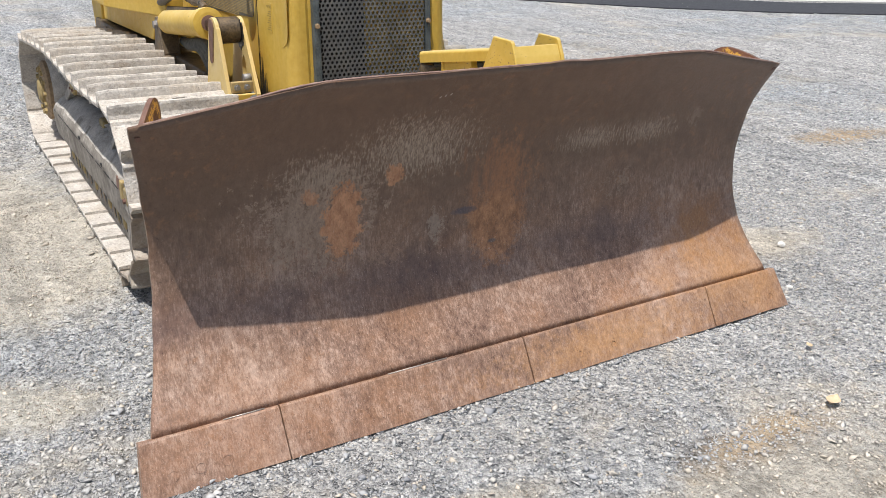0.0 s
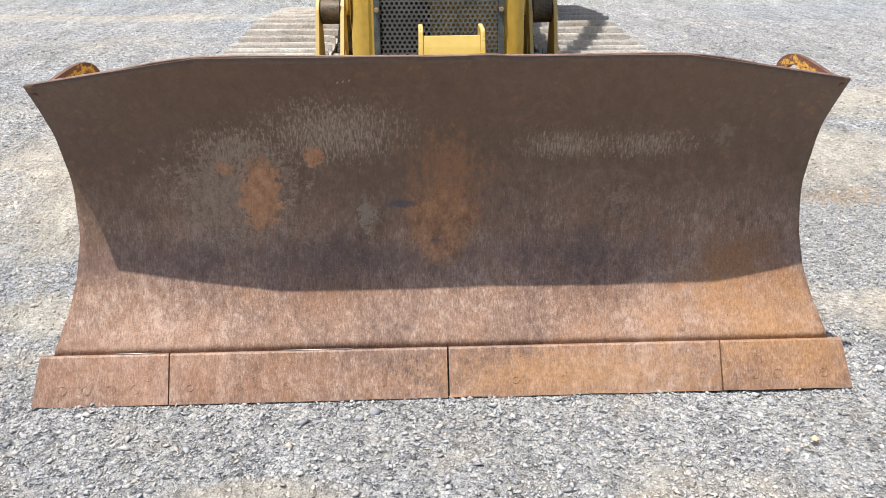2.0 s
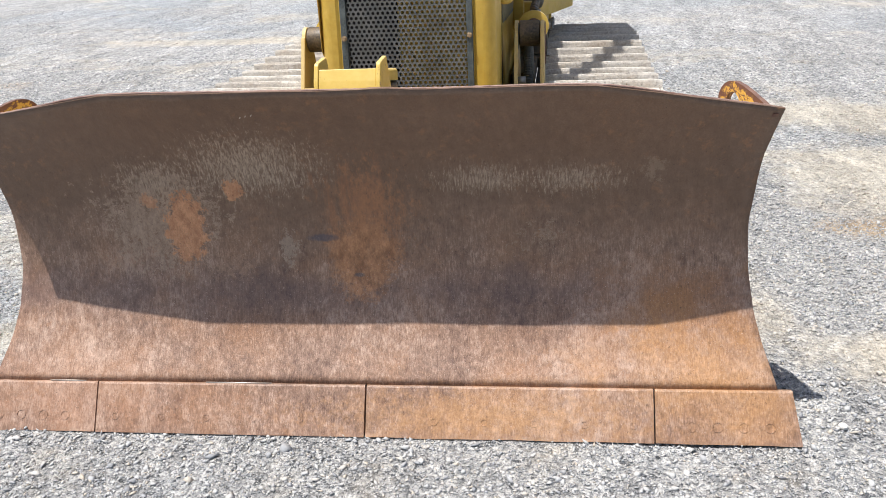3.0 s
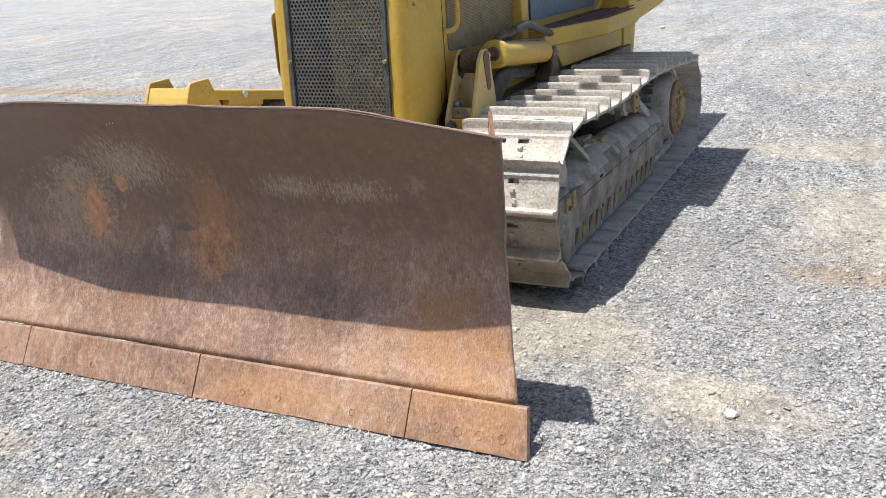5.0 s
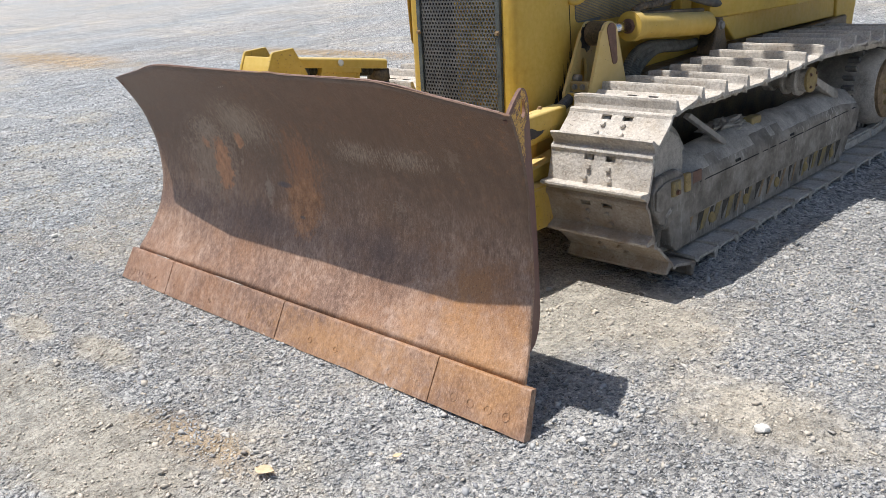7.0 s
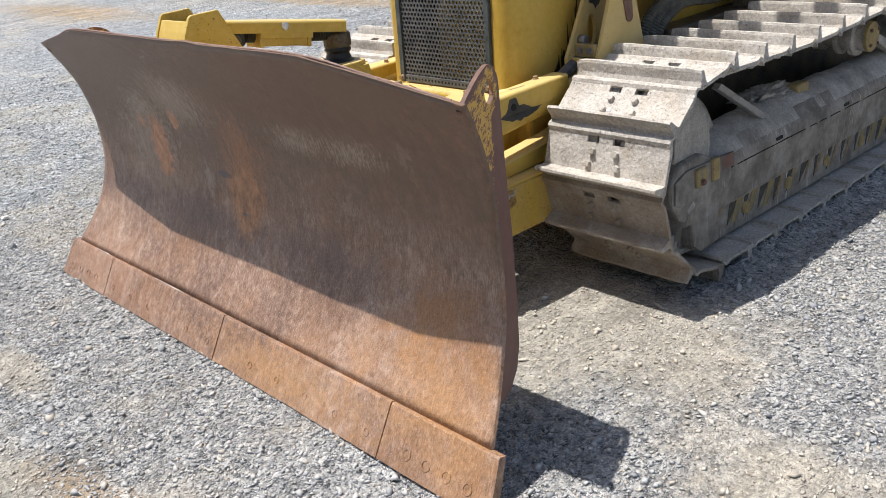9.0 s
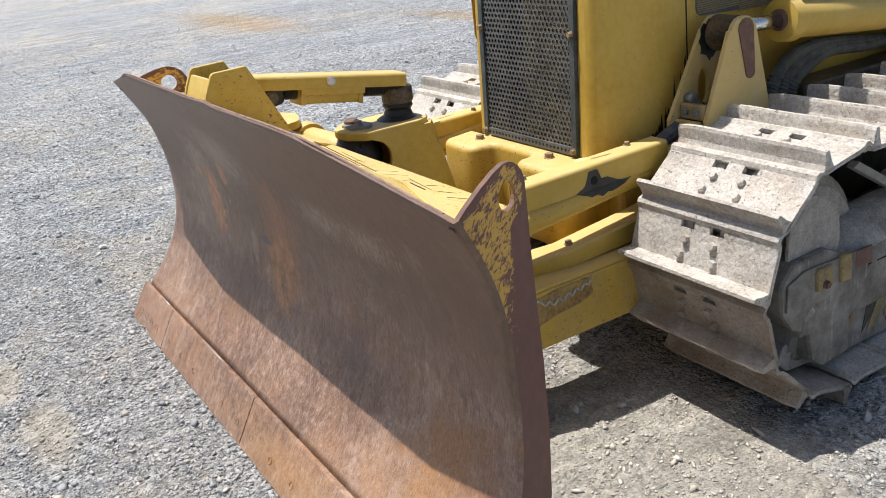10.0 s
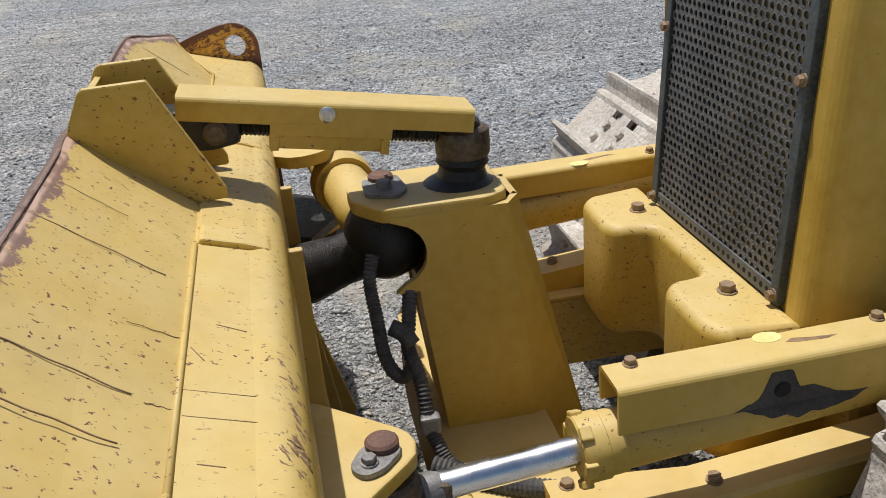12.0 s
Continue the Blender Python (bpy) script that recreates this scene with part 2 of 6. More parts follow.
    c = n.mix(blob(-0.36, 0.86, 0.32, 0.15, fray, 0.25, 0.75, 0.85), c, bare)
    c = n.mix(blob(-0.68, 0.80, 0.20, 0.11, fray, 0.3, 0.8, 0.8), c, bare)
    c = n.mix(blob(0.40, 0.80, 0.23, 0.08, fray, 0.32, 0.85, 0.75), c, bare)
    c = n.mix(blob(0.68, 0.80, 0.25, 0.08, fray, 0.38, 0.9, 0.75), c, bare)
    c = n.mix(blob(-0.70, 0.66, 0.28, 0.21, crisp, 0.28, 0.42, 0.8), c, n.mix(n.ramp(blotch, (0.4, 0.0), (0.6, 1.0)), (0.27, 0.195, 0.14), (0.42, 0.315, 0.235)))
    c = n.mix(blob(-0.26, 0.56, 0.045, 0.075, crisp, 0.32, 0.5, 0.75), c, (0.36, 0.285, 0.22))
    c = n.mix(blob(-0.47, 0.50, 0.13, 0.08, crisp, 0.6, 0.8, 0.7), c, (0.34, 0.22, 0.15))
    c = n.mix(blob(0.60, 0.60, 0.20, 0.14, crisp, 0.8, 1.0, 0.6), c, (0.32, 0.245, 0.18))
    c = n.mix(blob(0.93, 0.83, 0.05, 0.06, crisp, 0.4, 0.7, 0.5), c, (0.30, 0.23, 0.17))
    scaled_rust = n.mix(n.ramp(blotch, (0.38, 0.0), (0.58, 1.0)), (0.40, 0.18, 0.085), (0.60, 0.315, 0.165))
    c = n.mix(blob(-0.615, 0.635, 0.085, 0.145, n.math("MULTIPLY", crisp, 0.55), 0.12, 0.22, 0.95), c, scaled_rust)
    c = n.mix(blob(-0.43, 0.775, 0.045, 0.055, n.math("MULTIPLY", crisp, 0.7), 0.2, 0.36, 0.85), c, scaled_rust)
    c = n.mix(blob(-0.73, 0.73, 0.05, 0.045, n.math("MULTIPLY", crisp, 0.8), 0.4, 0.6, 0.7), c, scaled_rust)
    column = n.math("ADD", n.math("MULTIPLY", n.math("SUBTRACT", n.noise(1.0, 6, 0.7, n.scaled((34.0, 12.0, 4.5))), 0.5), 3.4), n.math("MULTIPLY", flake, 0.25))
    c = n.mix(blob(0.0, 0.66, 0.17, 0.26, column, 0.2, 0.8, 0.6), c, n.mix(streak, (0.22, 0.10, 0.05), (0.42, 0.20, 0.095)))
    c = n.mix(blob(-0.01, 0.52, 0.15, 0.16, n.math("ADD", n.math("MULTIPLY", wide, 0.5), n.math("MULTIPLY", flake, 0.4)), 0.05, 0.45, 0.85), c, n.mix(n.ramp(blotch, (0.4, 0.0), (0.6, 1.0)), (0.27, 0.125, 0.055), (0.54, 0.275, 0.13)))
    c = n.mix(blob(0.03, 0.72, 0.17, 0.22, scrape, 0.35, 1.1, 0.6), c, (0.37, 0.175, 0.08))
    c = n.mix(blob(1.02, 0.38, 0.42, 0.18, wide, 0.2, 0.9, 0.8), c, n.mix(streak, (0.24, 0.11, 0.04), (0.50, 0.25, 0.10)))
    c = n.mix(blob(1.12, 0.15, 0.48, 0.24, wide, 0.1, 0.9, 0.65), c, n.mix(streak, (0.30, 0.145, 0.05), (0.64, 0.36, 0.15)))
    c = n.mix(blob(0.40, 0.06, 0.75, 0.11, n.math("MULTIPLY", crisp, 0.6), 0.1, 0.9, 0.6), c, n.mix(blotch, (0.34, 0.18, 0.075), (0.66, 0.39, 0.18)))
    c = n.mix(blob(-1.0, 0.10, 0.45, 0.16, wide, 0.0, 1.0, 0.4), c, (0.36, 0.19, 0.11))
    c = n.mix(blob(-0.15, 0.597, 0.07, 0.018, wide, 0.3, 0.7, 0.7), c, (0.085, 0.085, 0.115))
    c = n.mix(blob(-0.03, 0.468, 0.03, 0.013, wide, 0.3, 0.7, 0.7), c, (0.085, 0.095, 0.115))
    # pits and bright nicks
    pit = n.ramp(n.noise(120.0, 3, 0.6), (0.64, 0.0), (0.72, 1.0))
    c = n.mix(n.math("MULTIPLY", pit, 0.6), c, (0.075, 0.042, 0.03))
    speck = n.ramp(n.noise(260.0, 2, 0.5), (0.65, 0.0), (0.73, 1.0))
    c = n.mix(n.math("MULTIPLY", n.math("MULTIPLY", speck, 0.65), n.math("SUBTRACT", 1.0, n.math("MULTIPLY", paint, 0.85))), c, (0.56, 0.45, 0.37))
    # fine scaly grain over the whole face
    scale = n.math("ADD", n.math("MULTIPLY", n.noise(1.0, 5, 0.75, n.scaled((150.0, 90.0, 70.0))), 0.6), n.math("MULTIPLY", n.noise(48.0, 8, 0.8), 0.4))
    c = n.mix(n.math("SUBTRACT", 0.95, n.math("MULTIPLY", paint, 0.5)), c, n.ramp(scale, (0.36, 0.70), (0.5, 1.0), (0.64, 1.30)), "MULTIPLY")
    c = n.mix(1.0, c, (0.94, 0.905, 0.888), "MULTIPLY")
    rough = n.ramp(n.math("ADD", n.math("MULTIPLY", streak, 0.5), n.math("MULTIPLY", grain, 0.5)), (0.3, 0.28), (0.7, 0.52))
    h = n.math("ADD", n.math("MULTIPLY", grain, 0.7), n.math("MULTIPLY", streak, 0.6))
    return n.done(c, rough, 0.0, n.bump(n.math("ADD", h, n.math("MULTIPLY", blotch, 0.8)), 0.5, 0.004), spec=0.5)


def old_yellow(name, wear=0.0, grime=0.0, fade=0.0, rubbed=False):
    """Faded yellow machine paint with dust on what faces up, and chips down to brown primer."""
    n = Nodes(name)
    f = n.math("ADD", n.math("MULTIPLY", n.noise(3.0, 5), 0.6), n.math("MULTIPLY", n.noise(40.0, 4), 0.4))
    c = n.ramp(f, (0.32, (0.50, 0.312, 0.042)), (0.5, (0.578, 0.381, 0.064)), (0.68, (0.645, 0.442, 0.102)))
    up = n.put("ShaderNodeSeparateXYZ", {"Vector": n.tree.nodes.new("ShaderNodeNewGeometry").outputs["Normal"]}).outputs[2]
    dust = n.math("MULTIPLY", n.ramp(up, (0.25, 0.0), (0.9, 1.0)), n.ramp(n.noise(9.0, 6, 0.65), (0.25, 0.45), (0.7, 0.95)))
    c = n.mix(n.math("MULTIPLY", dust, 0.68), c, (0.69, 0.565, 0.295))
    if fade:
        c = n.mix(n.math("MULTIPLY", n.ramp(n.noise(6.0, 6, 0.65), (0.3, 0.5), (0.7, 1.0)), fade), c, (0.60, 0.50, 0.30))
    film = n.ramp(n.noise(1.6, 4, 0.6, n.scaled((3.0, 3.0, 0.8))), (0.42, 0.0), (0.75, 1.0))
    c = n.mix(n.math("MULTIPLY", film, 0.14 + grime), c, (0.40, 0.31, 0.18))
    chip = n.ramp(n.noise(1.0, 3, 0.6, n.scaled((135.0, 95.0, 135.0))), (0.745 - wear, 0.0), (0.762 - wear, 1.0))
    chip = n.math("MULTIPLY", chip, n.ramp(n.noise(5.0, 3), (0.34, 0.0), (0.50, 1.0)))
    c = n.mix(chip, c, n.mix(n.noise(50.0, 3), (0.085, 0.045, 0.03), (0.25, 0.13, 0.075)))
    flaked = n.ramp(n.noise(15.0, 9, 0.74, dist=0.6), (0.70 - 0.5 * wear, 0.0), (0.715 - 0.5 * wear, 1.0))
    flaked = n.math("MULTIPLY", flaked, n.ramp(n.noise(2.6, 3), (0.46, 0.0), (0.56, 1.0)))
    c = n.mix(flaked, c, n.mix(n.noise(70.0, 4), (0.085, 0.042, 0.028), (0.26, 0.13, 0.07)))
    chip = n.math("MAXIMUM", chip, flaked)
    if rubbed:
        # the blade's top edge is rubbed to rust and pale primer, its rounded rear edge to streaks of rust
        x, y = n.axis(0), n.axis(1)
        d = n.math("SUBTRACT", y, n.math("ADD", 0.0925, n.math("MULTIPLY", n.math("MAXIMUM", n.math("SUBTRACT", n.math("ABSOLUTE", x), 0.74), 0.0), 0.113)))
        torn = n.math("ADD", n.math("MULTIPLY", n.math("SUBTRACT", n.noise(30.0, 8, 0.75), 0.5), 1.9), n.math("MULTIPLY", n.math("SUBTRACT", n.noise(5.0, 3), 0.5), 1.5))
        edge = n.ramp(n.math("SUBTRACT", torn, n.math("DIVIDE", n.math("SUBTRACT", d, 0.018), 0.040)), (0.0, 0.0), (0.06, 1.0))
        c = n.mix(edge, c, n.mix(n.noise(60.0, 4), (0.15, 0.085, 0.065), (0.34, 0.215, 0.165)))
        primer = n.ramp(n.math("SUBTRACT", d, n.math("MULTIPLY", n.math("SUBTRACT", n.noise(12.0, 5), 0.5), 0.008)), (0.008, 1.0), (0.012, 0.0))
        c = n.mix(n.math("MULTIPLY", primer, n.ramp(n.noise(26.0, 4), (0.40, 0.2), (0.55, 0.85))), c, (0.72, 0.50, 0.38))
        rear = n.math("SUBTRACT", 1.0, n.math("ABSOLUTE", n.math("DIVIDE", n.math("SUBTRACT", y, 0.386), 0.022)))
        drag = n.noise(1.0, 7, 0.72, n.turned((0, 0, -35), (34.0, 90.0, 30.0)))
        gone = n.ramp(n.math("ADD", n.math("MULTIPLY", n.math("MAXIMUM", rear, 0.0), 0.10), n.math("ADD", drag, n.math("MULTIPLY", n.math("SUBTRACT", n.noise(3.0, 2), 0.5), 0.4))), (0.665, 0.0), (0.68, 1.0))
        gone = n.math("MULTIPLY", gone, n.ramp(rear, (0.0, 0.0), (0.1, 1.0)))
        c = n.mix(gone, c, n.mix(n.noise(50.0, 3), (0.13, 0.075, 0.055), (0.30, 0.18, 0.12)))
        chip = n.math("MAXIMUM", chip, n.math("MAXIMUM", edge, gone))
    rough = n.ramp(n.noise(22.0, 5), (0.3, 0.42), (0.7, 0.62))
    h = n.math("SUBTRACT", n.math("MULTIPLY", n.noise(180.0, 3), 0.35), chip)
    return n.done(c, rough, 0.0, n.bump(h, 0.25, 0.002), spec=0.4)


def worn_lug():
    """Cream yellow paint with crossing scratches, left on the upper front part of the end plates only."""
    n = Nodes("scratched end plate")
    y, z = n.axis(1), n.axis(2)
    field = n.math("SUBTRACT", n.math("SUBTRACT", z, 0.83), n.math("MULTIPLY", n.math("SUBTRACT", y, 0.28), 2.4))
    streaks = None
    for turn, seed in ((66, 0.0), (78, 3.0), (35, 7.0)):
        f = n.noise(1.0, 6, 0.7, n.turned((turn, 0, 0), (28.0, 120.0, 34.0), seed))
        streaks = f if streaks is None else n.math("MINIMUM", streaks, f)
    # the rim is rubbed bare all along
    dy, dz = n.math("SUBTRACT", y, 0.33), n.math("SUBTRACT", z, 1.006)
    round_rim = n.math("SUBTRACT", n.math("SQRT", n.math("ADD", n.math("MULTIPLY", dy, dy), n.math("MULTIPLY", dz, dz))), 0.052)
    straight_rim = n.math("SUBTRACT", z, n.math("ADD", 0.988, n.math("MULTIPLY", n.math("SUBTRACT", y, 0.15), 0.41)))
    rim = n.math("MAXIMUM", straight_rim, n.math("MINIMUM", round_rim, n.math("MULTIPLY", dy, 4.0)))
    f = n.math("ADD", streaks, n.math("MULTIPLY", n.math("SUBTRACT", n.noise(48.0, 8, 0.78), 0.5), 0.75))
    f = n.math("ADD", f, n.math("MINIMUM", n.math("MULTIPLY", field, 0.75), 0.012))
    f = n.math("SUBTRACT", f, n.math("MULTIPLY", n.math("MAXIMUM", rim, 0.0), 9.0))
    m = n.ramp(f, (0.425, 0.0), (0.445, 1.0))
    rust = n.mix(n.noise(26.0, 6, 0.7), (0.105, 0.046, 0.036), (0.23, 0.105, 0.08))
    c = n.mix(m, rust, n.mix(n.noise(24.0, 4), (0.62, 0.335, 0.05), (0.73, 0.445, 0.105)))
    return n.done(c, 0.6, 0.0, n.bump(n.math("ADD", m, n.noise(90.0, 4)), 0.3, 0.002))


def dusty_steel(name="dusty track steel", brownish=0.0):
    n = Nodes(name)
    r = n.random()
    at = n.put("ShaderNodeVectorMath", {0: n.place, 1: n.put("ShaderNodeCombineXYZ", {"X": n.math("MULTIPLY", r, 9.0), "Y": n.math("MULTIPLY", r, 5.0)}).outputs[0]}, operation="ADD").outputs[0]
    f = n.math("ADD", n.math("MULTIPLY", n.noise(9.0, 6, 0.65, at), 0.55), n.math("MULTIPLY", n.noise(75.0, 4, 0.7, at), 0.45))
    c = n.ramp(f, (0.34, (0.33, 0.295, 0.255)), (0.47, (0.50, 0.465, 0.42)), (0.62, (0.66, 0.625, 0.57)))
    tan = n.ramp(n.noise(5.0, 5, 0.6, at), (0.5, 0.0), (0.68, 1.0))
    c = n.mix(n.math("MULTIPLY", tan, 0.42), c, (0.47, 0.385, 0.285))
    smear = n.ramp(n.noise(2.6, 4, 0.6, at, 0.6), (0.54, 0.0), (0.68, 1.0))
    c = n.mix(n.math("MULTIPLY", smear, 0.36), c, (0.31, 0.245, 0.185))
    chips = n.ramp(n.noise(46.0, 7, 0.8, at), (0.62, 0.0), (0.66, 1.0))
    c = n.mix(n.math("MULTIPLY", chips, 0.5), c, (0.72, 0.69, 0.63))
    c = n.mix(0.8, c, n.ramp(n.noise(85.0, 7, 0.82, at), (0.38, 0.76), (0.5, 1.0), (0.62, 1.2)), "MULTIPLY")
    if brownish:
        c = n.mix(n.math("MULTIPLY", n.ramp(n.noise(7.0, 6, 0.7, at), (0.36, 0.35), (0.6, 1.0)), brownish), c, (0.27, 0.205, 0.145))
    pit = n.ramp(n.noise(120.0, 3, 0.6, at), (0.62, 0.0), (0.70, 1.0))
    c = n.mix(n.math("MULTIPLY", pit, 0.5), c, (0.13, 0.10, 0.08))
    return n.done(c, 0.8, 0.15, n.bump(n.math("SUBTRACT", n.noise(60.0, 5), n.math("MULTIPLY", pit, 0.8)), 0.85, 0.006), spec=0.3)


def caked_dust():
    n = Nodes("caked grey dust")
    run = n.noise(1.0, 6, 0.7, n.scaled((46.0, 40.0, 5.0)))
    f = n.math("ADD", n.math("MULTIPLY", n.noise(7.0, 7, 0.72), 0.78), n.math("MULTIPLY", run, 0.22))
    c = n.ramp(f, (0.36, (0.29, 0.265, 0.235)), (0.5, (0.475, 0.44, 0.395)), (0.64, (0.66, 0.62, 0.565)))
    grit = n.ramp(n.noise(150.0, 4, 0.75), (0.38, 0.7), (0.5, 1.0), (0.64, 1.25))
    c = n.mix(0.6, c, grit, "MULTIPLY")
    h = n.math("ADD", n.noise(95.0, 6, 0.75), n.math("MULTIPLY", n.noise(14.0, 6, 0.65), 1.8))
    return n.done(c, 0.95, 0.0, n.bump(h, 0.9, 0.010), spec=0.15)


def dark_streaked():
    """Darker caking for upright steel, with pale vertical runs."""
    n = Nodes("streaked dark caking")
    run = n.noise(1.0, 5, 0.6, n.scaled((60.0, 75.0, 3.0)))
    where = n.noise(3.0, 4, 0.6)
    c = n.ramp(n.noise(8.0, 7, 0.72), (0.36, (0.16, 0.142, 0.122)), (0.5, (0.25, 0.226, 0.196)), (0.64, (0.36, 0.33, 0.29)))
    c = n.mix(n.math("MULTIPLY", n.ramp(run, (0.56, 0.0), (0.66, 0.85)), n.ramp(where, (0.45, 0.0), (0.6, 1.0))), c, (0.56, 0.525, 0.47))
    return n.done(c, 0.92, 0.0, n.bump(n.math("ADD", n.noise(95.0, 6, 0.75), n.math("MULTIPLY", run, 0.8)), 0.6, 0.005), spec=0.2)


GROUND = gravel_sheet()
PEBBLE = pebble()
RUST = rusted_blade()
YELLOW = old_yellow("faded yellow paint", 0.036)
FADED = old_yellow("dusty pale yellow paint", 0.07, 0.0, 0.6)
CHIPPED = old_yellow("chipped yellow paint", 0.108)
RUBBED = old_yellow("rubbed yellow blade paint", 0.108, rubbed=True)
GRIMY = old_yellow("grimy yellow paint", 0.06, 0.35)
WORN = worn_lug()
PATCHY = mottled("scraped brown and yellow plate", (0.16, 0.09, 0.035), (0.50, 0.33, 0.10), 0.7, 0.0, 11.0, 0.5)
PATCHY2 = old_yellow("scuffed muddy yellow paint", 0.11, 0.62)
STEEL = dusty_steel()
BROWNISH = dusty_steel("brownish track steel", 0.75)
DUST = caked_dust()
DULL = mottled("dusty dull yellow", (0.24, 0.175, 0.075), (0.44, 0.33, 0.15), 0.85, 0.0, 22.0, 0.4)
BOLT = mottled("dusty brown bolt", (0.19, 0.125, 0.075), (0.40, 0.285, 0.165), 0.75, 0.1, 40.0, 0.3)
SCRAPED = mottled("scrape down to primer", (0.17, 0.10, 0.06), (0.34, 0.225, 0.12), 0.7, 0.0, 60.0, 0.2)
PALE = mottled("pale yellow spot", (0.66, 0.60, 0.20), (0.80, 0.74, 0.34), 0.6, 0.0, 30.0, 0.1)
RIM = mottled("rubbed pinkish rust", (0.17, 0.10, 0.08), (0.36, 0.245, 0.20), 0.65, 0.1, 40.0, 0.3)
BROWN = mottled("bare brown rust", (0.10, 0.052, 0.04), (0.22, 0.12, 0.085), 0.7, 0.0, 30.0, 0.3)
DARK = mottled("dusty black sheet steel", (0.085, 0.088, 0.092), (0.17, 0.172, 0.172), 0.5, 0.2, 14.0, 0.1)
STRIP = mottled("scuffed blue grey strip", (0.03, 0.04, 0.046), (0.12, 0.14, 0.145), 0.55, 0.1, 16.0, 0.1)
# near-black: the shade inside holes, slots and seams is in this colour
VOID = mottled("near-black void", (0.003, 0.003, 0.003), (0.008, 0.008, 0.009), 0.8, 0.0, 40.0, 0.3)
DARK_CAKE = dark_streaked()
GAP = mottled("dark tooth gap", (0.05, 0.045, 0.038), (0.12, 0.105, 0.085), 0.95, 0.0, 30.0, 0.5)
TOOTH = mottled("mud-caked dull yellow", (0.17, 0.145, 0.105), (0.40, 0.30, 0.12), 0.9, 0.0, 16.0, 0.5)
OIL = mottled("oily dirt", (0.022, 0.021, 0.021), (0.075, 0.07, 0.064), 0.6, 0.0, 22.0, 0.4)
GREASE = mottled("black grease", (0.008, 0.008, 0.009), (0.03, 0.028, 0.026), 0.38, 0.0, 26.0, 0.6)
GREASYIRON = mottled("oily brown iron", (0.014, 0.013, 0.011), (0.17, 0.12, 0.07), 0.5, 0.0, 12.0, 0.4)
HOSE = mottled("ribbed black hose", (0.035, 0.035, 0.036), (0.13, 0.125, 0.12), 0.6, 0.0, 30.0, 0.2)
GREYHOSE = mottled("ribbed grey hose", (0.055, 0.055, 0.048), (0.15, 0.148, 0.13), 0.7, 0.0, 30.0, 0.2)
CHROME = mottled("polished chrome rod", (0.66, 0.67, 0.69), (0.80, 0.81, 0.82), 0.24, 1.0, 6.0, 0.03)
IRON = mottled("dull grey iron", (0.17, 0.165, 0.16), (0.34, 0.33, 0.32), 0.6, 0.5, 24.0, 0.25)
ZINC = mottled("galvanised bolt", (0.5, 0.5, 0.5), (0.68, 0.68, 0.67), 0.35, 0.8, 30.0, 0.1)
WEAR = mottled("bright scraped steel", (0.42, 0.38, 0.33), (0.60, 0.56, 0.50), 0.45, 0.6, 40.0, 0.2)
BLUE = mottled("blue sheet panel", (0.035, 0.085, 0.15), (0.06, 0.13, 0.21), 0.45, 0.0, 12.0, 0.1)
PRINT = mottled("faded print", (0.17, 0.12, 0.035), (0.30, 0.21, 0.06), 0.6, 0.0, 60.0, 0.05)
DARK_GROUND = mottled("dark ground", (0.025, 0.026, 0.03), (0.05, 0.052, 0.058), 0.9, 0.0, 8.0, 0.5)
CONCRETE = mottled("pale concrete", (0.42, 0.41, 0.39), (0.56, 0.55, 0.52), 0.9, 0.0, 6.0, 0.3)
GRASS = mottled("dry green grass", (0.06, 0.09, 0.025), (0.15, 0.18, 0.06), 0.9, 0.0, 6.0, 0.6)
LEAF = mottled("fallen yellow leaf", (0.56, 0.40, 0.24), (0.72, 0.56, 0.38), 0.7, 0.0, 60.0, 0.2)
WHITESTONE = mottled("white stone", (0.60, 0.58, 0.54), (0.80, 0.78, 0.74), 0.9, 0.0, 60.0, 0.5)


# ---- shaping helpers ----
def mesh_of(bm, name, mat, smooth=False):
    me = bpy.data.meshes.new(name)
    bmesh.ops.recalc_face_normals(bm, faces=bm.faces)
    if smooth:
        for f in bm.faces:
            f.smooth = True
    bm.to_mesh(me)
    bm.free()
    me.materials.append(mat)
    return me


def part(name, bm, mat, parent, label="", at=None, smooth=False):
    """Links a bmesh, or a mesh that is shared, as one object under parent."""
    me = bm if isinstance(bm, bpy.types.Mesh) else mesh_of(bm, name, mat, smooth)
    ob = new(name, me)
    ob.parent = parent
    if at is not None:
        ob.matrix_local = at
    return tagged(ob, label)


def empty(name, label, category, kind=""):
    ob = new(name)
    ob.empty_display_size = 0.2
    return tagged(ob, label, category, "", kind)


def box(x0, x1, y0, y1, z0, z1, bevel=0.0, bm=None, seg=2):
    b = bm or bmesh.new()
    r = bmesh.ops.create_cube(b, size=1.0, matrix=Matrix.LocRotScale(((x0 + x1) / 2, (y0 + y1) / 2, (z0 + z1) / 2), None, (abs(x1 - x0), abs(y1 - y0), abs(z1 - z0))))
    if bevel:
        es = {e for v in r["verts"] for e in v.link_edges}
        bmesh.ops.bevel(b, geom=list(es), offset=bevel, segments=seg, affect="EDGES", profile=0.5)
    return b


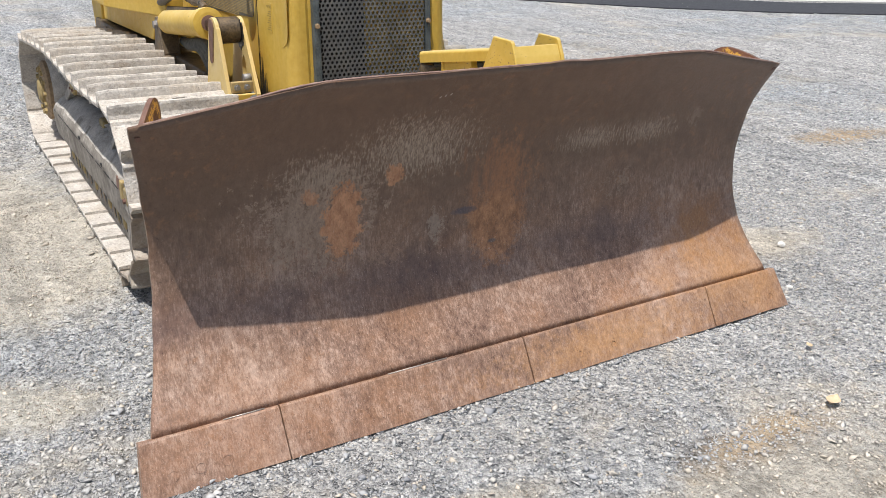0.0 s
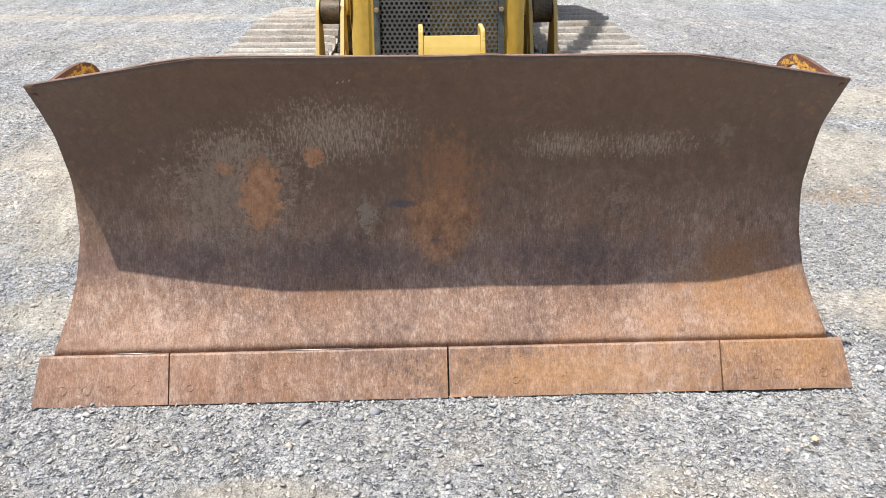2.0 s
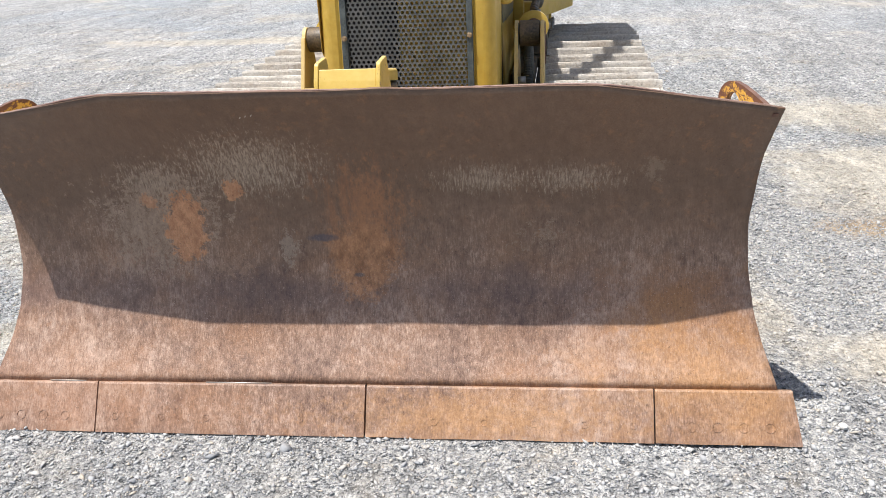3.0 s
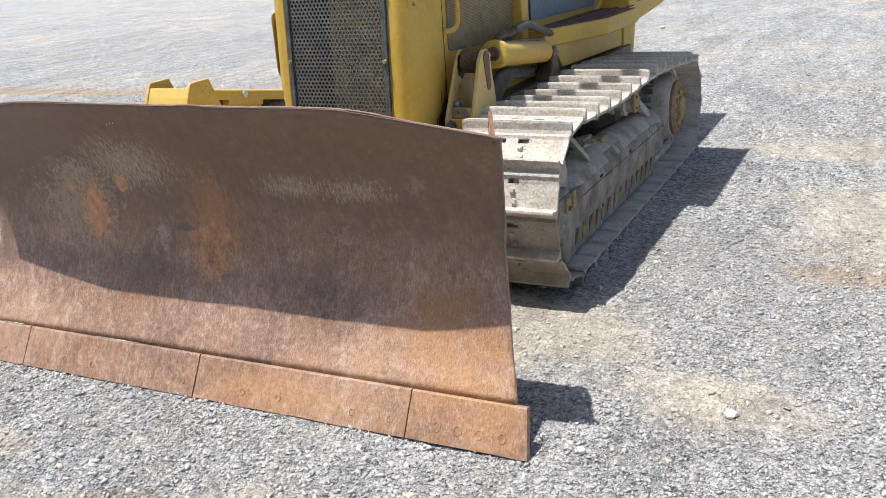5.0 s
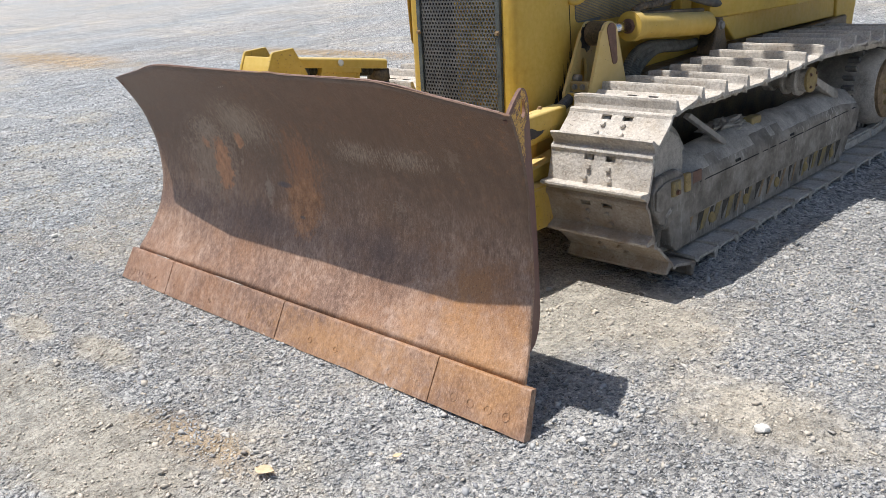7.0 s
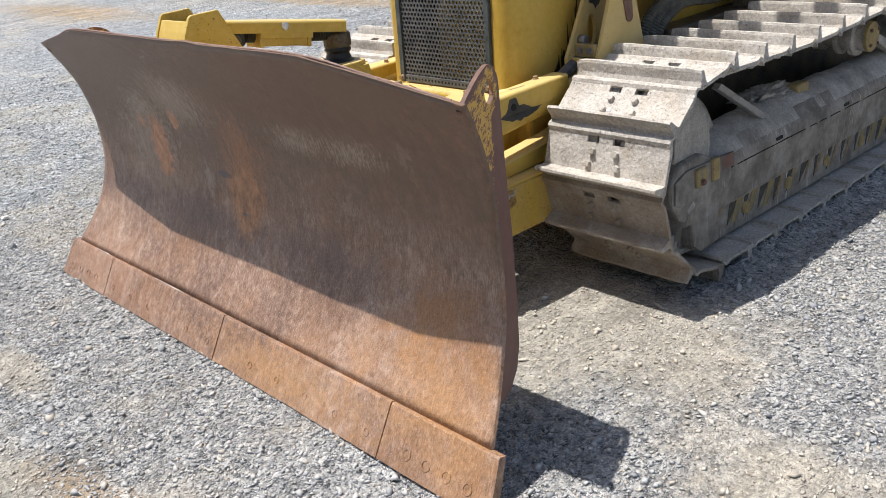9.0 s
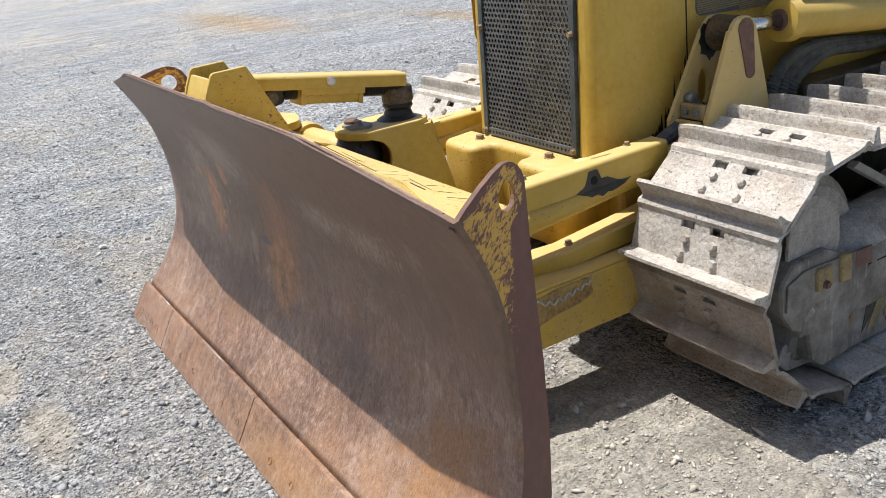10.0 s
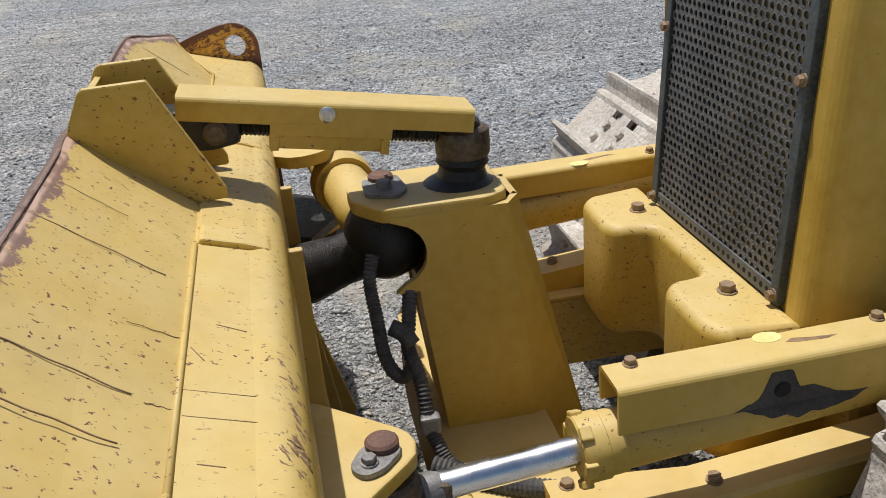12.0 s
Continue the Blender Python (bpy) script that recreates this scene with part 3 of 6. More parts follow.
def prism(points, axis, a, b, bevel=0.0, bm=None, seg=2):
    """A flat outline drawn out along an axis from a to b. Outline coordinates follow the other two axes in x, y, z order."""
    m = bm or bmesh.new()

    def put(p, d):
        return {"x": (d, p[0], p[1]), "y": (p[0], d, p[1]), "z": (p[0], p[1], d)}[axis]
    lo = [m.verts.new(put(p, a)) for p in points]
    hi = [m.verts.new(put(p, b)) for p in points]
    n = len(points)
    faces = [m.faces.new(lo), m.faces.new(hi[::-1])]
    faces += [m.faces.new((lo[i], hi[i], hi[(i + 1) % n], lo[(i + 1) % n])) for i in range(n)]
    bmesh.ops.recalc_face_normals(m, faces=faces)
    if bevel:
        es = {e for f in faces for e in f.edges}
        bmesh.ops.bevel(m, geom=list(es), offset=bevel, segments=seg, affect="EDGES", profile=0.5)
    return m


def rod(p, q, r, r2=None, n=20, bm=None, bevel=0.0):
    """A round bar from p to q."""
    b = bm or bmesh.new()
    p, q = Vector(p), Vector(q)
    m = Matrix.Translation((p + q) / 2) @ (q - p).to_track_quat("Z", "Y").to_matrix().to_4x4()
    r0 = bmesh.ops.create_cone(b, cap_ends=True, segments=n, radius1=r, radius2=r if r2 is None else r2, depth=(q - p).length, matrix=m)
    if bevel:
        caps = [f for f in {f for v in r0["verts"] for f in v.link_faces} if len(f.verts) == n]
        bmesh.ops.bevel(b, geom=[e for f in caps for e in f.edges], offset=bevel, segments=2, affect="EDGES", profile=0.5)
    for v in r0["verts"]:
        if v.is_valid:
            for f in v.link_faces:
                f.smooth = len(f.verts) <= 4
    return b


def spline(points, step=0.01):
    """Evenly spaced points on a smooth curve through the given ones."""
    p = [Vector(q) for q in points]
    p = [2 * p[0] - p[1]] + p + [2 * p[-1] - p[-2]]
    out = []
    for i in range(1, len(p) - 2):
        n = max(2, int((p[i + 1] - p[i]).length / step))
        for k in range(n):
            t = k / n
            out.append(0.5 * (2 * p[i] + (p[i + 1] - p[i - 1]) * t + (2 * p[i - 1] - 5 * p[i] + 4 * p[i + 1] - p[i + 2]) * t * t + (3 * p[i] - p[i - 1] - 3 * p[i + 1] + p[i + 2]) * t ** 3))
    return out + [p[-2]]


def hose(points, r, rib=0.0, pitch=0.008, n=10):
    """A hose along a curve, ribbed when rib is given."""
    bm = bmesh.new()
    path = spline(points, pitch / 2 if rib else 0.015)
    rings, side = [], Vector((0.31, 0.17, 0.93))
    for i, c in enumerate(path):
        d = (path[min(i + 1, len(path) - 1)] - path[max(i - 1, 0)]).normalized()
        side = (side - d * side.dot(d)).normalized()
        other = d.cross(side)
        rr = r + (rib if i % 2 else 0.0)
        rings.append([bm.verts.new(c + rr * (math.cos(a) * side + math.sin(a) * other)) for a in (2 * math.pi * k / n for k in range(n))])
    for a, b in zip(rings, rings[1:]):
        for k in range(n):
            bm.faces.new((a[k], a[(k + 1) % n], b[(k + 1) % n], b[k])).smooth = not rib
    bm.faces.new(rings[0])
    bm.faces.new(rings[-1])
    return bm


def turned(p, q, rings, n=28, bm=None):
    """A turned body on the axis from p to q: rings of (share of the way, radius)."""
    b = bm or bmesh.new()
    p, q = Vector(p), Vector(q)
    d = (q - p).normalized()
    side = d.orthogonal().normalized()
    other = d.cross(side)
    made = []
    length = (q - p).length
    for s, r in rings:
        c = p + (q - p) * s
        made.append([b.verts.new(c + r * (math.cos(a) * side + math.sin(a) * other)) for a in (2 * math.pi * k / n for k in range(n))])
    for u, v in zip(made, made[1:]):
        for k in range(n):
            b.faces.new((u[k], u[(k + 1) % n], v[(k + 1) % n], v[k])).smooth = True
    b.faces.new(made[0])
    b.faces.new(made[-1])
    for i, ring in enumerate(made):
        hard = i in (0, len(made) - 1)
        if not hard:
            (s0, r0), (s, r), (s1, r1) = rings[i - 1:i + 2]
            u = Vector(((s - s0) * length, r - r0)).normalized()
            v = Vector(((s1 - s) * length, r1 - r)).normalized()
            hard = u.dot(v) < 0.86
        if hard:
            for k in range(n):
                b.edges.get((ring[k], ring[(k + 1) % n])).smooth = False
    return b


def channel(x0, x1, z0, z1, depth_a, depth_b, t, r):
    """The outline of a folded sheet open below: a top from x0 to x1 and two flanges hanging down to z0 + depth."""
    outer = [(x0, z0 + depth_a)] + arc(x0 + r, z1 - r, r, 180, 90, 5) + arc(x1 - r, z1 - r, r, 90, 0, 5) + [(x1, z0 + depth_b)]
    q = max(r - t, 0.001)
    inner = [(x1 - t, z0 + depth_b)] + arc(x1 - r, z1 - r, q, 0, 90, 5) + arc(x0 + r, z1 - r, q, 90, 180, 5) + [(x0 + t, z0 + depth_a)]
    return outer + inner


def hex_bolt(r=0.014, h=0.011, washer=1.18):
    """A hexagon head on its washer, standing on z = 0."""
    bm = rod((0, 0, -0.004), (0, 0, 0.0035), r * washer, n=18)
    rod((0, 0, 0.003), (0, 0, 0.003 + h), r, n=6, bm=bm, bevel=0.0015)
    return bm


def drilled(outline, holes, axis, a, b, n=20):
    """A flat plate with round or oval holes: outline and holes (u, v, ru, rv) in the plate's plane."""
    bm = bmesh.new()
    loops = [list(outline)]
    for u, v, ru, rv in holes:
        loops.append([(u + ru * math.cos(2 * math.pi * k / n), v + rv * math.sin(2 * math.pi * k / n)) for k in range(n)])

    def put(p, d):
        return {"x": (d, p[0], p[1]), "y": (p[0], d, p[1]), "z": (p[0], p[1], d)}[axis]
    edges = []
    for loop in loops:
        vs = [bm.verts.new(put(p, a)) for p in loop]
        edges += [bm.edges.new((vs[i], vs[(i + 1) % len(vs)])) for i in range(len(vs))]
    bmesh.ops.triangle_fill(bm, use_beauty=True, use_dissolve=False, edges=edges)
    r = bmesh.ops.extrude_face_region(bm, geom=bm.faces[:])
    shift = {"x": (b - a, 0, 0), "y": (0, b - a, 0), "z": (0, 0, b - a)}[axis]
    bmesh.ops.translate(bm, vec=shift, verts=[g for g in r["geom"] if isinstance(g, bmesh.types.BMVert)])
    return bm


def rounded(outline, r, n=5):
    """The outline with its corners rounded."""
    out = []
    m = len(outline)
    for i in range(m):
        p0, p1, p2 = (Vector((*outline[j % m], 0)) for j in (i - 1, i, i + 1))
        a, b = p0 - p1, p2 - p1
        k = min(r, 0.45 * a.length, 0.45 * b.length)
        u, v = p1 + a.normalized() * k, p1 + b.normalized() * k
        for s in range(n + 1):
            t = s / n
            q = (1 - t) ** 2 * u + 2 * t * (1 - t) * p1 + t * t * v
            out.append((q.x, q.y))
    return out


def arc(cx, cy, r, a0, a1, n=10):
    return [(cx + r * math.cos(radians(a0 + (a1 - a0) * k / n)), cy + r * math.sin(radians(a0 + (a1 - a0) * k / n))) for k in range(n + 1)]


def ring_mark(x, y, z, r, width=0.003, n=22):
    """A thin raised ring round a worn bolt head, in the xz plane of a leaning face."""
    bm = bmesh.new()
    lean = Vector((0, 0.085, 0.145)).normalized()
    out = Vector((0, -lean.z, lean.y))
    a, b = [], []
    for k in range(n):
        w = 2 * math.pi * k / n
        d = Vector((math.cos(w), 0, 0)) + lean * math.sin(w)
        a.append([bm.verts.new(Vector((x, y, z)) + d * rr + out * h) for rr, h in ((r, 0.0), (r, 0.0012), (r - width, 0.0012), (r - width, -0.003))])
    for k in range(n):
        p, q = a[k], a[(k + 1) % n]
        for i in range(3):
            bm.faces.new((p[i], q[i], q[i + 1], p[i + 1]))
    return bm


# ---- ground ----
def ground_height(x, y):
    d = max(abs(x - 0.5), abs(y - 1.5))
    fade = max(0.0, 1.0 - d / 14.0)
    a = 0.010 * noise.noise(Vector((x * 1.1, y * 1.1, 0.3))) + 0.006 * noise.noise(Vector((x * 4.0, y * 4.0, 2.3)))
    # gravel pressed up round the tracks
    def soft(v, lo, hi, w):
        return max(0.0, min(1.0, (v - lo) / w + 0.5)) * max(0.0, min(1.0, (hi - v) / w + 0.5))
    a += 0.036 * soft(abs(x), 0.52, 1.12, 0.12) * soft(y, 1.72, 4.05, 0.25)
    return a * fade - 0.006


def ground_sheet():
    near = [-7.0 + 0.0625 * i for i in range(257)]
    far = [9.5, 10.5, 12, 14, 17, 21, 26, 34, 46, 65, 100, 160, 280, 600]
    xs = [-v + 1.0 for v in reversed(far)] + near + far
    ys = [v + 1.5 for v in xs]
    nx, ny = len(xs), len(ys)
    verts = [(x, y, ground_height(x, y)) for y in ys for x in xs]
    faces = [(j * nx + i, j * nx + i + 1, (j + 1) * nx + i + 1, (j + 1) * nx + i) for j in range(ny - 1) for i in range(nx - 1)]
    me = bpy.data.meshes.new("ground")
    me.from_pydata(verts, [], faces)
    me.materials.append(GROUND)
    me.polygons.foreach_set("use_smooth", [True] * len(me.polygons))
    return me


ground = part("ground", ground_sheet(), GROUND, None, "grey crushed gravel yard with tan sandy patches")
tagged(ground, "", "ground", "", "structure")
# a flat strip at the yard's edge, much darker than the gravel
dark_strip = part("road", prism([(5.0, 14.0), (8.13, 10.24), (9.18, 9.05), (10.81, 7.74), (12.22, 6.97), (30.0, -2.0), (31.5, 0.4), (13.83, 8.07), (12.17, 8.85), (10.5, 10.3), (9.2, 11.8), (6.2, 15.0)], "z", -0.02, 0.012), DARK_GROUND, None, "strip of dark ground at the yard's edge")
tagged(dark_strip, "", "road", "", "structure")
verge = part("verge", prism([(6.6, 15.4), (9.5, 11.95), (10.8, 10.4), (12.4, 9.0), (14.0, 8.2), (32.0, 0.6), (60.0, 20.0), (20.0, 40.0)], "z", -0.02, 0.02), CONCRETE, None, "pale bare verge beyond the dark strip")
tagged(verge, "", "verge", "", "structure")
lawn = part("lawn", prism([(14.6, 9.0), (16.0, 8.2), (30.0, 2.0), (50.0, 20.0), (30.0, 30.0), (17.0, 12.0)], "z", -0.02, 0.035), GRASS, None, "dull green grass beyond the verge")
tagged(lawn, "", "grass", "", "structure")

# ---- bulldozer ----
dozer = empty("bulldozer", "yellow crawler bulldozer with a rusted steel blade, parked on gravel", "bulldozer")
# -- blade --
YAW = 0.019          # the blade stands a little askew
BLADE = Matrix.Translation((0.006, 0, 0)) @ Matrix.Rotation(YAW, 4, "Z")
PROFILE = [(0.085, 0.145), (0.165, 0.25), (0.225, 0.36), (0.258, 0.47), (0.268, 0.59), (0.262, 0.71), (0.24, 0.83), (0.210, 0.91), (0.140, 1.04), (0.098, 1.10), (0.081, 1.125)]
PZ, PY = [p[1] for p in PROFILE], [p[0] for p in PROFILE]


def face_y(z):
    """The moldboard's curve, smoothed a little."""
    return float(sum(np.interp(z + d, PZ, PY) for d in (-0.03, 0.0, 0.03)) / 3) if 0.18 < z < 1.09 else float(np.interp(z, PZ, PY))


def half_width(z):
    return float(np.interp(z, [0.145, 0.25, 0.36, 0.5, 0.65, 0.87, 1.035], [1.32, 1.285, 1.255, 1.237, 1.23, 1.250, 1.281]))


def top_z(x):
    a = abs(x)
    wave = 0.0025 * noise.noise(Vector((x * 6, 0, 0)))
    if 0.06 < x < 0.2:
        wave += 0.004 * math.sin((x - 0.06) / 0.14 * math.pi)
    return wave - 0.005 * x + (1.125 if a < 0.74 else 1.125 - (a - 0.74) / (1.281 - 0.74) * 0.09)


def moldboard():
    bm = bmesh.new()
    nu, nv = 90, 40
    front, rear = [], []
    for i in range(nu + 1):
        u = -1 + 2 * i / nu
        ztop = top_z(u * 1.281)
        f, r = [], []
        for j in range(nv + 1):
            z = 0.14 + (ztop - 0.14) * j / nv
            x = u * half_width(z)
            y = face_y(z) + 0.0025 * noise.noise(Vector((x * 3.1, z * 3.1, 7.0)))
            if abs(u) == 1.0:
                x += 0.003 * noise.noise(Vector((z * 9, u, 1.0)))
            f.append(bm.verts.new((x, y, z)))
            r.append(bm.verts.new((x, y + 0.012, z + 0.002)))
        front.append(f)
        rear.append(r)
    for s in (front, rear):
        for i in range(nu):
            for j in range(nv):
                bm.faces.new((s[i][j], s[i + 1][j], s[i + 1][j + 1], s[i][j + 1])).smooth = True
    for i in range(nu):
        for j in (0, nv):
            bm.faces.new((front[i][j], front[i + 1][j], rear[i + 1][j], rear[i][j]))
    for i in (0, nu):
        for j in range(nv):
            bm.faces.new((front[i][j], front[i][j + 1], rear[i][j + 1], rear[i][j]))
    return bm


blade = part("blade", moldboard(), RUST, dozer, "curved rusted steel moldboard with scraped patches", BLADE)


def edge_piece(x0, x1, x0b, x1b, seed):
    """A cutting edge or end bit: a thick leaning bar with a worn lower edge."""
    bm = bmesh.new()
    n, t = 24, 0.026
    rows = []
    for i in range(n + 1):
        s = i / n
        xa, xb = x0b + (x1b - x0b) * s, x0 + (x1 - x0) * s
        w = 0.004 * noise.noise(Vector((xa * 7, seed, 0)))
        rows.append([bm.verts.new(p) for p in ((xa, -0.012, 0.001 + w), (xb, 0.071, 0.1405), (xb, 0.073 + 0.003, 0.145), (xb, 0.071 + t, 0.139), (xa, -0.012 + t + 0.004, -0.012))])
    for a, b in zip(rows, rows[1:]):
        for k in range(5):
            bm.faces.new((a[k], a[(k + 1) % 5], b[(k + 1) % 5], b[k]))
    bm.faces.new(rows[0])
    bm.faces.new(rows[-1])
    return bm


for x0, x1, x0b, x1b, nm, bolts in (
        (-1.362, -0.936, -1.382, -0.936, "end_bit", (-1.285, -1.205, -1.125, -1.045)),
        (-0.931, -0.001, -0.931, -0.001, "cutting_edge", (-0.865, -0.70, -0.54, -0.38, -0.22, -0.06)),
        (0.005, 0.934, 0.005, 0.934, "cutting_edge", (0.07, 0.23, 0.395, 0.555, 0.715, 0.87)),
        (0.939, 1.362, 0.939, 1.386, "end_bit", (1.05, 1.13, 1.21, 1.29))):
    e = part(nm, edge_piece(x0, x1, x0b, x1b, x0), RUST, blade, "worn rusted steel edge with plough bolts")
    for x in bolts:
        zb = 0.048
        part("plough_bolt", ring_mark(x, -0.012 + zb * 0.083 / 0.14 - 0.001, zb, 0.0165 if nm == "end_bit" else 0.0125), RUST, e)
part("edge_weld", rod((-1.11, 0.079, 0.147), (-0.98, 0.079, 0.147), 0.0022, n=8), WEAR, blade, "bright scraped weld bead")
part("edge_weld", rod((-0.55, 0.079, 0.1465), (-0.32, 0.079, 0.1465), 0.002, n=8), WEAR, blade, "bright scraped weld bead")


def back_box():
    """The yellow box section behind the moldboard: sloped top plate, flat top, rounded edge, back."""
    bm = bmesh.new()
    n = 60
    rows = []
    for i in range(n + 1):
        x = -1.19 + 2.38 * i / n
        a = abs(x)
        zt = top_z(x * 1.281 / 1.19) - 0.004
        yt = face_y(zt) + 0.0125
        yw = 0.270 if a < 0.86 else 0.270 - (a - 0.86) / 0.33 * 0.080
        zw = 0.990
        zw = min(zw, zt - 0.008)
        pts = [(yt, zt + 0.0045), (yt + 0.5 * (yw - yt), zt + 0.5 * (zw - zt) - 0.001), (yw, zw), (0.346, 0.967)]
        pts += [(0.350 + 0.050 * math.sin(w), 0.919 + 0.050 * math.cos(w)) for w in (math.radians(d) for d in (20, 40, 60, 75, 90))]
        pts += [(0.402, 0.80), (0.395, 0.62), (0.385, 0.40), (0.345, 0.24), (0.16, 0.19)]
        d = 0.002 * noise.noise(Vector((x * 5, 1, 1)))
        toe = 0.54 if x < 0 else 0.50
        rows.append([bm.verts.new((x / 1.19 * (1.258 - toe * (y - 0.165) - 0.016), y + d, z)) for y, z in pts])
    for a, b in zip(rows, rows[1:]):
        for k in range(len(a) - 1):
            bm.faces.new((a[k], a[k + 1], b[k + 1], b[k])).smooth = 3 <= k <= 8
    # end caps that follow the moldboard's curve
    for row, s, toe in ((rows[0], -1, 0.54), (rows[-1], 1, 0.50)):
        curve = [(face_y(z) + 0.022, z) for z in (0.24, 0.32, 0.42, 0.52, 0.62, 0.72, 0.82, 0.90, 0.97)]
        bm.faces.new(row + [bm.verts.new((s * (1.258 - toe * (y - 0.165) - 0.016), y, z)) for y, z in curve])
    return bm


part("blade_back", back_box(), RUBBED, blade, "yellow painted box section, chipped and scratched")
# weld bead along the fold of the box
for pts in ([(-1.215, 0.187, 0.994), (-0.88, 0.270, 0.990), (-0.31, 0.271, 0.991)], [(0.30, 0.271, 0.991), (0.88, 0.270, 0.990), (1.215, 0.187, 0.994)]):
    bead = bmesh.new()
    for a, b in zip(pts, pts[1:]):
        rod(a, b, 0.0042, n=8, bm=bead)
    part("weld_bead", bead, CHIPPED, blade)
part("top_weld", hose([(x, face_y(top_z(x) - 0.004) + 0.007, top_z(x) + 0.0005) for x in (-1.24, -1.0, -0.74, -0.3, 0.0, 0.3, 0.74, 1.0, 1.24)], 0.0030, 0.001, 0.03, 8), RIM, blade, "rusty weld along the top edge")


# end plates with their lifting eyes
def end_plate(x0, x1, toe):
    front = [(face_y(z) + 0.02, z) for z in (0.22, 0.3, 0.4, 0.5, 0.6, 0.7, 0.8, 0.88, 0.95)]
    rim = [(0.150, 1.012), (0.198, 1.035), (0.249, 1.055), (0.296, 1.070)] + arc(0.330, 1.006, 0.069, 108, 8, 12) + [(0.399, 0.97), (0.398, 0.86), (0.402, 0.74), (0.408, 0.6), (0.404, 0.4), (0.390, 0.26), (0.36, 0.20), (0.30, 0.17), (0.19, 0.175)]
    bm = drilled(front + rim, [(0.331, 1.010, 0.030, 0.031)], "x", x0, x1)
    for v in bm.verts:          # the plates toe in towards the rear
        s = 1 if v.co.x > 0 else -1
        v.co.x += s * (1.258 - toe * (v.co.y - 0.165) - 1.216)
    return bm


part("lifting_eye", end_plate(1.202, 1.216, 0.46), WORN, blade, "end plate with lifting eye, yellow scraped to rust")
part("lifting_eye", end_plate(-1.216, -1.202, 0.50), WORN, blade, "end plate with lifting eye, yellow scraped to rust")
for eye in [o for o in blade.children if o.name.startswith("lifting_eye")]:
    eye.data.materials.append(BROWN)
    for f in eye.data.polygons:
        f.material_index = 1 if abs(f.normal.x) < 0.6 else 0

# bracket of the pitch link on the blade's top
side = [(0.088, 1.116), (0.10, 1.148), (0.122, 1.192), (0.130, 1.198), (0.226, 1.200), (0.318, 1.010), (0.318, 0.992), (0.27, 0.990)]
for x in (-0.080, 0.106):
    part("bracket_plate", prism(side, "x", x, x + 0.014, 0.003), CHIPPED, blade, "upright yellow bracket plate, chipped edge")
part("bracket_front", prism([(0.091, 1.114), (0.105, 1.148), (0.121, 1.180), (0.132, 1.178), (0.115, 1.142), (0.10, 1.108)], "x", -0.066, 0.106, 0.002), YELLOW, blade)
for x0, x1 in ((-0.30, -0.24), (0.235, 0.295)):
    # raised ends of the doubler plate under the bracket, folded down over the box
    part("bracket_foot", prism([(0.268, 0.984), (0.280, 0.997), (0.340, 0.979), (0.374, 0.965), (0.398, 0.935), (0.40, 0.90), (0.36, 0.94)], "x", x0, x1, 0.004), CHIPPED, blade, "folded end of the plate under the link bracket")
part("bracket_foot", prism([(0.265, 0.983), (0.275, 0.993), (0.340, 0.975), (0.373, 0.961), (0.397, 0.932), (0.36, 0.94)], "x", -0.24, 0.235, 0.002), CHIPPED, blade)
# long scrapes through the paint of the sloped plate, of its fold and of its rounded rear edge


def slope_z(y):
    """The height of the sloped plate's face at y."""
    return 1.125 + (y - 0.0945) / (0.270 - 0.0945) * (0.990 - 1.125)


def scrape(points, r, mat):
    part("scrape", hose([(x, y, z - 0.25 * r) for x, y, z in points], 0.62 * r, n=6), mat, blade, "long rusty scrape in the paint")


for x, y0, y1, dx, r in ((0.733, 0.10, 0.232, 0.012, 0.0014), (0.826, 0.10, 0.229, 0.006, 0.0015), (0.437, 0.088, 0.243, 0.006, 0.0012), (0.604, 0.215, 0.266, -0.012, 0.0008), (0.750, 0.243, 0.266, -0.006, 0.0009), (1.040, 0.198, 0.222, 0.016, 0.0022), (1.128, 0.150, 0.196, 0.0, 0.0010),
                         (0.30, 0.10, 0.19, 0.01, 0.0007), (0.92, 0.115, 0.16, 0.01, 0.0008), (-0.42, 0.11, 0.25, 0.02, 0.0013), (-0.58, 0.10, 0.24, 0.015, 0.0010), (-0.75, 0.12, 0.22, 0.02, 0.0012)):
    scrape([(x + dx * k / 8 + 0.0012 * math.sin(k * 2.1), y0 + (y1 - y0) * k / 8, slope_z(y0 + (y1 - y0) * k / 8) + 0.0008 - 0.4 * r) for k in range(9)], r, SCRAPED)
for x, y0, y1, dx, r in ((0.701, 0.274, 0.349, 0.004, 0.0011), (0.751, 0.276, 0.352, 0.004, 0.0010), (0.831, 0.293, 0.319, 0.003, 0.0012), (0.881, 0.322, 0.352, 0.003, 0.0014), (0.607, 0.278, 0.294, 0.030, 0.0014), (0.95, 0.30, 0.345, 0.02, 0.0010), (1.02, 0.29, 0.34, 0.015, 0.0012), (0.545, 0.305, 0.34, 0.012, 0.0007), (-0.5, 0.29, 0.34, 0.02, 0.0012)):
    scrape([(x + dx * k / 5, y0 + (y1 - y0) * k / 5, 0.990 - (y0 + (y1 - y0) * k / 5 - 0.27) * 0.30 + 0.0008 - 0.4 * r) for k in range(6)], r, SCRAPED)
rng = random.Random(5)
